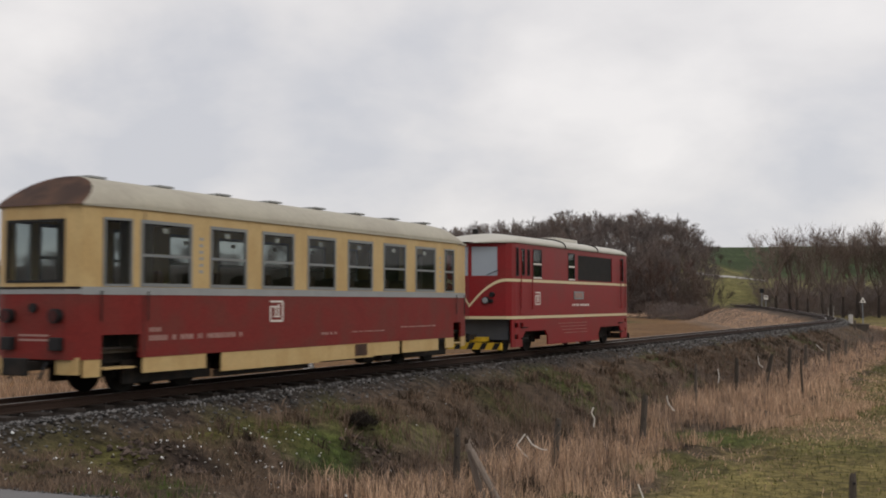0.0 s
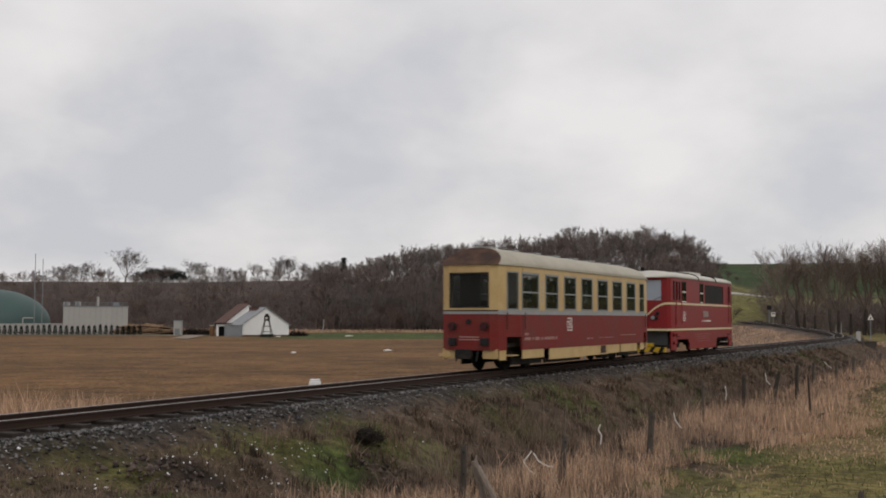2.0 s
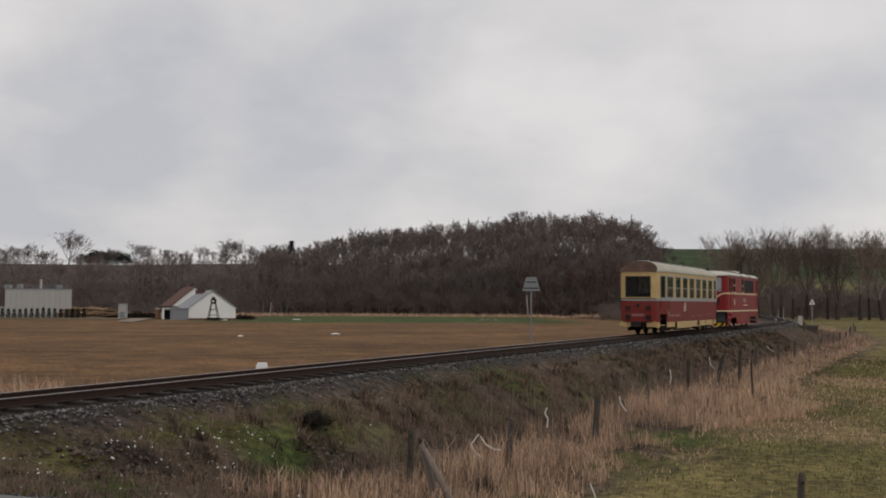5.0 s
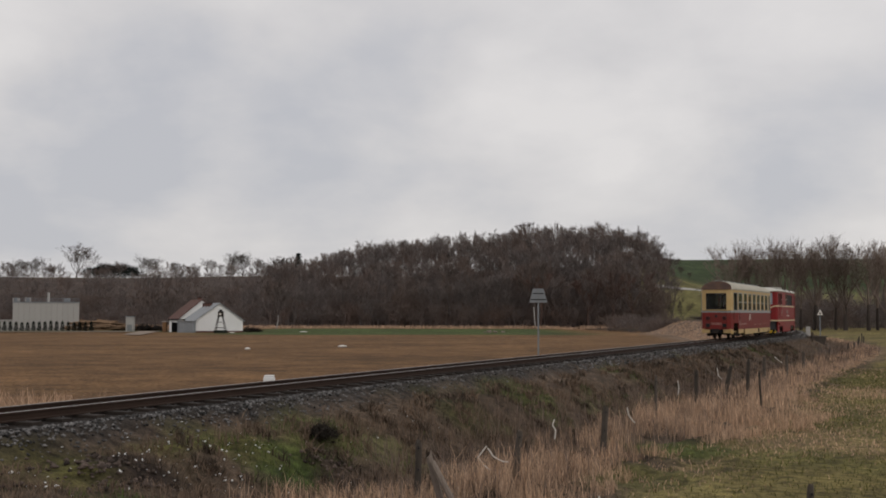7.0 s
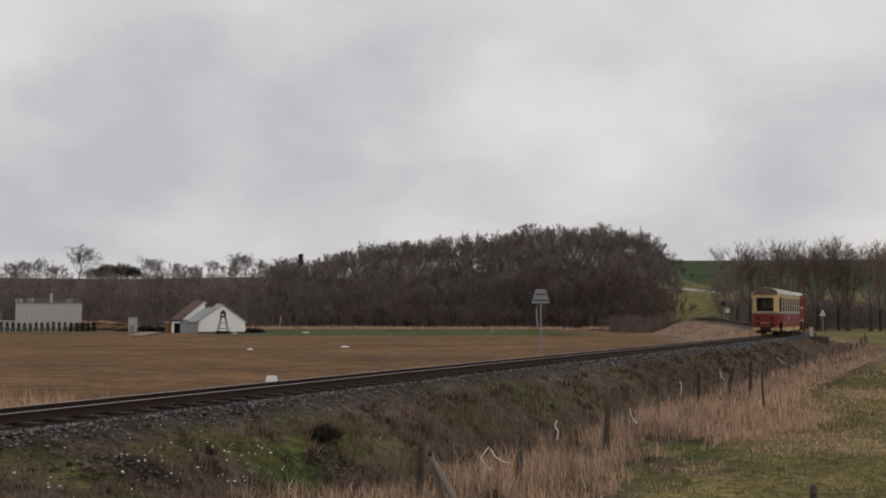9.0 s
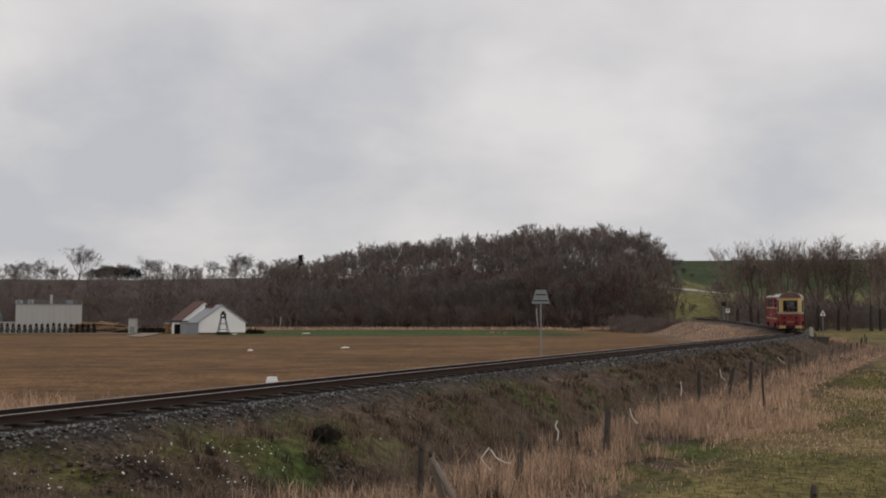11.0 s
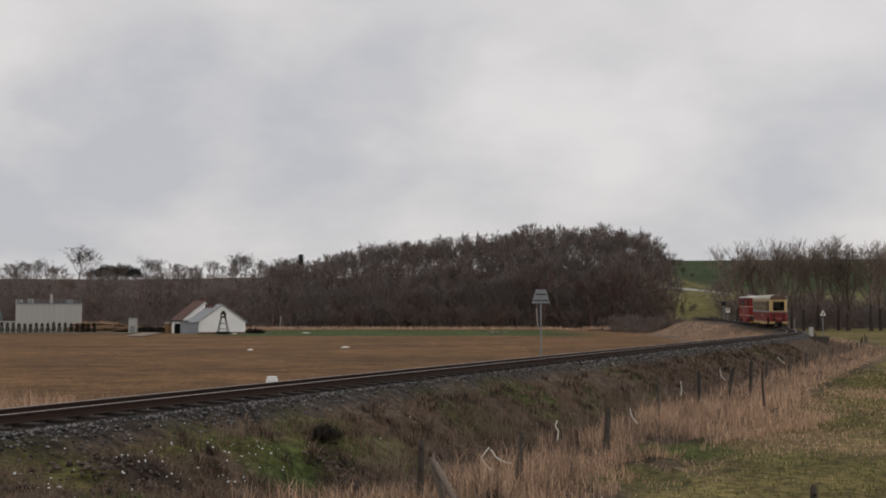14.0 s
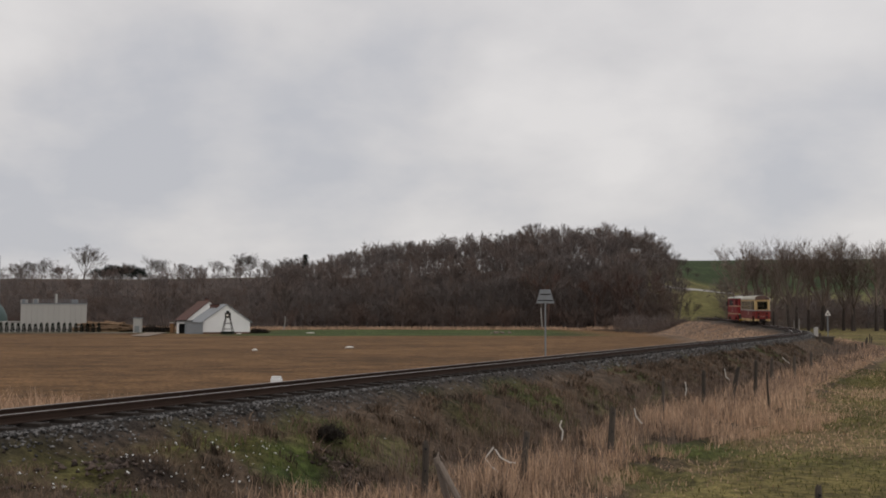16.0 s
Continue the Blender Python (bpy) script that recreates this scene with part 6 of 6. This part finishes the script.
def farm():
    x, y = at_px(397, 200)
    z = ground_z(x, y)
    yaw = math.atan2(-x, y)
    gable_house("house", "low white plastered cottage with a grey sheet roof", Matrix.Translation((x, y, z)) @ Matrix.Rotation(yaw + 0.24, 4, "Z"), 8.2, 9.0, 2.1, 4.95,
                PLASTER, TILE_GREY, openings=((-0.1, 0.45, 3.4, 3.95),), chimneys=((-0.7, 4.0, 0.1), (-0.7, 6.0, 0.1), (-0.7, 8.2, 0.1)))
    x2, y2 = at_px(366, 213)
    gable_house("house", "white cottage with a dull red tiled roof", Matrix.Translation((x2, y2, ground_z(x2, y2))) @ Matrix.Rotation(yaw + 0.24, 4, "Z"), 8.0, 9.0, 2.5, 5.7,
                PLASTER, TILE_RED, openings=((-0.4, 0.3, 3.3, 4.0),), chimneys=((0.5, 4.5, 0.6),))
    x3, y3 = at_px(340, 197)
    sh = thing("shed", "small grey plank lean-to shed beside the cottage", "shed", Matrix.Translation((x3, y3, ground_z(x3, y3))) @ Matrix.Rotation(yaw, 4, "Z"))
    for k in range(12):
        part("plank", boxes((-1.6 + 0.25 * k, -1.6 + 0.25 * k + 0.235, -0.02, 0.02, -0.2, 1.9)), GALV, sh)
    for sx in (-1.6, 1.35):
        part("side_wall", boxes((sx, sx + 0.05, 0.02, 2.4, -0.2, 1.9)), GALV, sh)
    part("roof", boxes((-1.8, 1.6, -0.2, 2.6, 1.9, 2.0)), TILE_GREY, sh)
    x5, y5 = at_px(322, 203)
    gz = ground_z(x5, y5)
    sh = thing("garage", "low white outbuilding with a dark open doorway", "outbuilding", Matrix.Translation((x5, y5, gz)) @ Matrix.Rotation(yaw, 4, "Z"))
    part("wall", holed_wall([(-1.3, 0), (1.2, 0)], -0.2, 2.1, [(0.4, 1.8, 0, 1.7)], 0.25), PLASTER, sh)
    # back wall near black, putting the unlit inside of the doorway into colour
    part("back_wall", boxes((-1.3, 1.2, 3.5, 3.7, -0.2, 2.1)), DARK, sh)
    part("roof", boxes((-1.5, 1.4, -0.3, 3.9, 2.1, 2.25)), DARK, sh)
    # high seat before the gable
    x4, y4 = at_px(399, 194)
    hs = thing("hunting_stand", "dark timber A-frame lookout stand before a white gable", "lookout stand", Matrix.Translation((x4, y4, ground_z(x4, y4))) @ Matrix.Diagonal((0.82, 0.9, 0.84, 1)))
    for sx in (-1, 1):
        for sy in (-1, 1):
            part("leg", rod((sx * 1.15, sy * 0.9, -0.1), (sx * 0.42, sy * 0.4, 3.3), 0.08, sides=6), TWIG_DARK, hs)
    part("platform", boxes((-0.55, 0.55, -0.5, 0.5, 3.25, 3.35)), TWIG_DARK, hs)
    part("cabin", boxes((-0.5, 0.5, -0.5, -0.45, 3.35, 4.3), (-0.5, -0.45, -0.5, 0.5, 3.35, 4.3), (0.45, 0.5, -0.5, 0.5, 3.35, 4.3)), TWIG_DARK, hs)
    part("cabin_window", boxes((-0.22, 0.22, -0.52, -0.50, 3.6, 3.95)), WHITE, hs)
    for zz in (1.0, 2.1):
        w = 1.0 - 0.2 * zz
        part("crossbar", boxes((-w, w, -0.75 + 0.1 * zz, -0.65 + 0.1 * zz, zz, zz + 0.12)), TWIG_DARK, hs)
    part("base_box", boxes((-1.25, 1.25, -0.9, 0.9, -0.1, 0.55), bevel=0.04), EVERGREEN, hs)
    r = random.Random(4)
    for px, dist, h in ((448, 204, 1.7), (456, 205, 1.5), (465, 205, 1.2), (258, 216, 2.2), (268, 218, 2.4), (278, 218, 2.2), (290, 219, 2.0), (228, 222, 1.6), (216, 222, 1.5)):
        bx, by = at_px(px, dist)
        bush(bx, by, h, "dense dark bush beside the farm buildings", int(px), n=420, mat=TWIG_DARK)
    gx_, gy_ = at_px(301, 205)
    ga = thing("gate_pillar", "rust-brown brick gate pillar by the farm drive", "gate pillar", Matrix.Translation((gx_, gy_, ground_z(gx_, gy_))))
    part("pillar", boxes((-0.35, 0.35, -0.35, 0.35, -0.2, 1.75), bevel=0.02), material("weathered_orange_brick", (0.22, 0.12, 0.06), 0.9), ga)
    part("cap", boxes((-0.42, 0.42, -0.42, 0.42, 1.75, 1.9), bevel=0.03), CONCRETE, ga)
    bx, by = at_px(240, 214)
    kb = thing("kiosk", "narrow pale utility kiosk by the drive", "utility kiosk", Matrix.Translation((bx, by, ground_z(bx, by))))
    part("body", boxes((-0.7, 0.7, -0.6, 0.6, -0.2, 2.6), bevel=0.03), PANEL, kb)
    part("roof", boxes((-0.8, 0.8, -0.7, 0.7, 2.6, 2.75)), GALV, kb)
    part("door", boxes((-0.45, 0.45, -0.63, -0.605, 0, 1.2)), FRAME, kb)
    # gravel apron where the drive meets the field
    V = []
    for px, d in ((226, 170), (258, 165), (292, 206), (256, 206)):
        ax, ay = at_px(px, d)
        V.append((ax, ay, ground_z(ax, ay) + 0.12))
    tagged(obj("apron", V, [(0, 1, 2, 3)], DRIVE), "pale gravel apron where the farm drive meets the field", "drive", kind="structure")
    V = []
    for px, d in ((-160, 196), (240, 196), (240, 202), (-160, 202)):
        ax, ay = at_px(px, d)
        V.append((ax, ay, ground_z(ax, ay) + 0.14))
    tagged(obj("lane", V, [(0, 1, 2, 3)], DRIVE), "pale concrete lane along the works hedge", "lane", kind="structure")


farm()


def works():
    x, y = at_px(91, 224)
    z = ground_z(x, y)
    ob = thing("process_building", "flat-roofed off-white panelled works building with roof ducts", "industrial building", Matrix.Translation((x, y, z)) @ Matrix.Rotation(0.29, 4, "Z"))
    w = 6.05
    for k in range(12):
        a = -w + 2 * w * k / 12
        part("wall_panel", boxes((a + 0.012, a + 2 * w / 12 - 0.012, 0, 0.15, -0.3, 5.3), bevel=0.01), PANEL, ob)
    part("side_wall", boxes((-w, -w + 0.15, 0.16, 6, -0.3, 5.3)), PANEL, ob)
    part("side_wall", boxes((w - 0.15, w, 0.16, 6, -0.3, 5.3)), PANEL, ob)
    part("roof", boxes((-w - 0.1, w + 0.1, -0.1, 6.1, 5.31, 5.5)), GALV, ob)
    for k in range(13):
        a = -w + 2 * w * k / 12
        part("guard_post", rod((a, 0.1, 5.5), (a, 0.1, 6.15), 0.03, sides=5), GALV, ob)
    for zz in (5.82, 6.15):
        part("guard_rail", rod((-w, 0.1, zz), (w, 0.1, zz), 0.03, sides=5), GALV, ob)
    part("stack", rod((0.35, 2, 5.4), (0.35, 2, 7.3), 0.26, 0.24, sides=12), PANEL, ob)
    part("roof_unit", boxes((-6.2, -4.9, 1, 2.5, 5.5, 6.2), bevel=0.15), PANEL, ob)
    part("roof_unit", boxes((-3.9, -2.9, 1, 2.5, 5.5, 6.3), bevel=0.15), PANEL, ob)
    part("roof_unit", boxes((3.2, 4.4, 1, 2.5, 5.5, 6.2), bevel=0.1), GALV, ob)
    for q in (-5.6, -3.4):
        part("roof_elbow", rod((q, 0.9, 5.5), (q, 0.9, 6.25), 0.28, sides=10), GALV, ob)
    # pipe bridge
    pb = thing("pipe_bridge", "white pipework linking the works building and the tank", "pipework", Matrix.Translation((x - 11, y, z)))
    part("pipe", rod((-5, 0, 1.9), (4.5, 0, 1.9), 0.12, sides=8), PANEL, pb)
    part("pipe", rod((-3.4, 0, 1.9), (-3.4, 0, 3.1), 0.12, sides=8), PANEL, pb)
    part("pipe", rod((-3.4, 0, 3.1), (-1.4, 0, 3.1), 0.12, sides=8), PANEL, pb)
    part("pump", boxes((-2.2, 1.6, -0.6, 0.8, -0.3, 1.4), bevel=0.3), PANEL, pb)
    # domed tank
    dx, dy = at_px(-96, 232)
    dz = ground_z(dx, dy)
    tk = thing("gas_tank", "round tank with a dark green domed membrane roof", "storage tank", Matrix.Translation((dx, dy, dz)))
    R = 11.2
    bm = bmesh.new()
    tube(bm, (0, 0, -0.5), (0, 0, 2.0), R, sides=64)
    part("tank_wall", bm, PANEL, tk)
    V, F, n, k = [], [], 64, 12
    for j in range(k + 1):
        a = math.pi / 2 * j / k
        for i in range(n):
            t = 2 * math.pi * i / n
            V.append((R * math.cos(a) * math.cos(t), R * math.cos(a) * math.sin(t), 2.0 + 6.9 * math.sin(a)))
    for j in range(k):
        for i in range(n):
            F.append((j * n + i, j * n + (i + 1) % n, (j + 1) * n + (i + 1) % n, (j + 1) * n + i))
    obj("membrane", V, F, DOME, tk, smooth=True)
    # lightning rods
    for px, h in ((-20, 15.6), (-6, 14.6)):
        rx, ry = at_px(px, 222)
        lr = thing("lightning_mast", "slender tall grey lightning mast", "mast", Matrix.Translation((rx, ry, ground_z(rx, ry))), group="lightning masts")
        part("mast", rod((0, 0, -0.2), (0, 0, h), 0.11, 0.06, sides=8), GALV, lr)
        part("foot", boxes((-0.3, 0.3, -0.3, 0.3, -0.2, 0.3), bevel=0.03), CONCRETE, lr)
    # white low wall and the clipped hedge plants
    V0 = at_px(-150, 219)
    V1 = at_px(35, 219)
    gz = ground_z(*V1)
    wl_ = thing("low_wall", "long low white concrete wall behind clipped evergreens", "wall", kind="structure")
    part("wall", boxes((V0[0], V1[0], 218.9, 219.1, gz - 0.4, gz + 1.75)), PANEL, wl_)
    r = random.Random(2)
    src = None
    for k in range(33):
        px = -155 + 10.2 * k
        hx, hy = at_px(px, 214)
        h = r.uniform(1.45, 1.75)
        t = thing("thuja", "small dark clipped thuja in a hedge row", "shrub", Matrix.Translation((hx, hy, ground_z(hx, hy))) @ Matrix.Diagonal((1.35, 1.35, h * 1.1, 1)), group="thuja row")
        if src is None:
            V, F = [], []
            rr = random.Random(77)
            for _ in range(260):
                f = rr.random()
                rad = 0.30 * (1 - f) ** 0.6 * min(1, 0.5 + 3 * f) + 0.02
                an = rr.uniform(0, 6.283)
                c = Vector((math.cos(an) * rad * rr.uniform(0.5, 1), math.sin(an) * rad * rr.uniform(0.5, 1), f))
                i = len(V)
                for _k in range(3):
                    V.append(tuple(c + Vector((rr.gauss(0, 0.07), rr.gauss(0, 0.07), rr.gauss(0, 0.06)))))
                F.append((i, i + 1, i + 2))
            src = mesh_np("foliage", V, F, EVERGREEN)
        new("foliage", src).parent = t
    # stacked timber and earth
    px0 = at_px(178, 216)
    timber = material("fresh_cut_timber", (0.20, 0.130, 0.080), 0.9, vary=0.3, per_object=0.4)
    pile = thing("log_pile", "low untidy pile of orange-brown timber by the works", "log pile", Matrix.Translation((px0[0], px0[1], ground_z(*px0))))
    for k in range(60):
        q = r.uniform(-5.0, 4.6)
        high = 1.7 * (1 - (q / 6.2) ** 4) * r.random() ** 0.7
        half = r.uniform(0.7, 1.6)
        tip = r.uniform(-0.18, 0.18)
        y_ = r.uniform(-0.2, 1.6)
        part("log", rod((q - half, y_, high + 0.15 - tip), (q + half, y_ + r.uniform(-0.3, 0.3), high + 0.15 + tip), r.uniform(0.12, 0.2), sides=7), timber, pile)


works()


def field_litter():
    for px, d, w in ((614, 98, 0.8), (447, 89, 0.45), (545, 205, 1.6), (419, 196, 1.0)):
        x, y = at_px(px, d)
        ob = thing("plastic_scrap", "crumpled white plastic scrap lying on the field", "litter", Matrix.Translation((x, y, ground_z(x, y))))
        bm = bmesh.new()
        bmesh.ops.create_icosphere(bm, subdivisions=2, radius=1)
        for v in bm.verts:
            k = 1 + 0.35 * noise.noise(v.co * 2.3)
            v.co = Vector((v.co.x * w / 2 * k, v.co.y * w * 0.35 * k, 0.06 + v.co.z * 0.10 * k))
        part("sheet", bm, WHITE, ob)
    x, y = at_px(880, 200)
    ob = thing("stone_heap", "low heap of grey field stones", "stone heap", Matrix.Translation((x, y, ground_z(x, y))))
    r = random.Random(6)
    for k in range(14):
        bm = bmesh.new()
        bmesh.ops.create_icosphere(bm, subdivisions=1, radius=r.uniform(0.14, 0.32))
        bmesh.ops.translate(bm, verts=bm.verts, vec=(r.gauss(0, 0.9), r.gauss(0, 0.4), r.uniform(0.0, 0.25)))
        part("stone", bm, PALEWOOD, ob)


field_litter()


# the train's way along the track
RUN_T = [0, 2, 3, 5, 7.5, 9, 11.5, 13.5, 16]
RUN_U = [2.32, 17.75, 25.56, 41.65, 61.98, 74.08, 93.74, 111.90, 132.62]
RUN = np.polyfit(RUN_T, RUN_U, 4)


def ride(u, rear, front):
    """The pose of a vehicle whose rear end lies u metres along the track, on bogies at rear and front."""
    a, b = on_track(u + rear), on_track(u + front)
    d = b - a
    yaw = -math.atan2(d.x, d.y)
    tilt = math.atan2(d.z, math.hypot(d.x, d.y))
    m = Matrix.Translation(a) @ Matrix.Rotation(yaw, 4, "Z") @ Matrix.Rotation(tilt, 4, "X")
    return m @ Matrix.Translation((0, -rear, 0))


def motions():
    steps = [0.25 * k for k in range(65)]
    where = {t: float(np.polyval(RUN, t)) for t in steps}
    walk(carriage, [(t, ride(where[t], 2.15, CAR_L - 2.15)) for t in steps])
    walk(locomotive, [(t, ride(where[t] + 16.35, 1.75, LOC_L - 1.75)) for t in steps])
    turns = [k / 15 for k in range(241)]
    for sets in (carriage_wheels, locomotive_wheels):
        for ob in sets:
            place, r = ob.matrix_basis.translation.copy(), ob.matrix_basis.translation.z
            start = float(np.polyval(RUN, 0.0))
            walk(ob, [(t, Matrix.Translation(place) @ Matrix.Rotation(-(float(np.polyval(RUN, t)) - start) / r, 4, "X")) for t in turns])


motions()
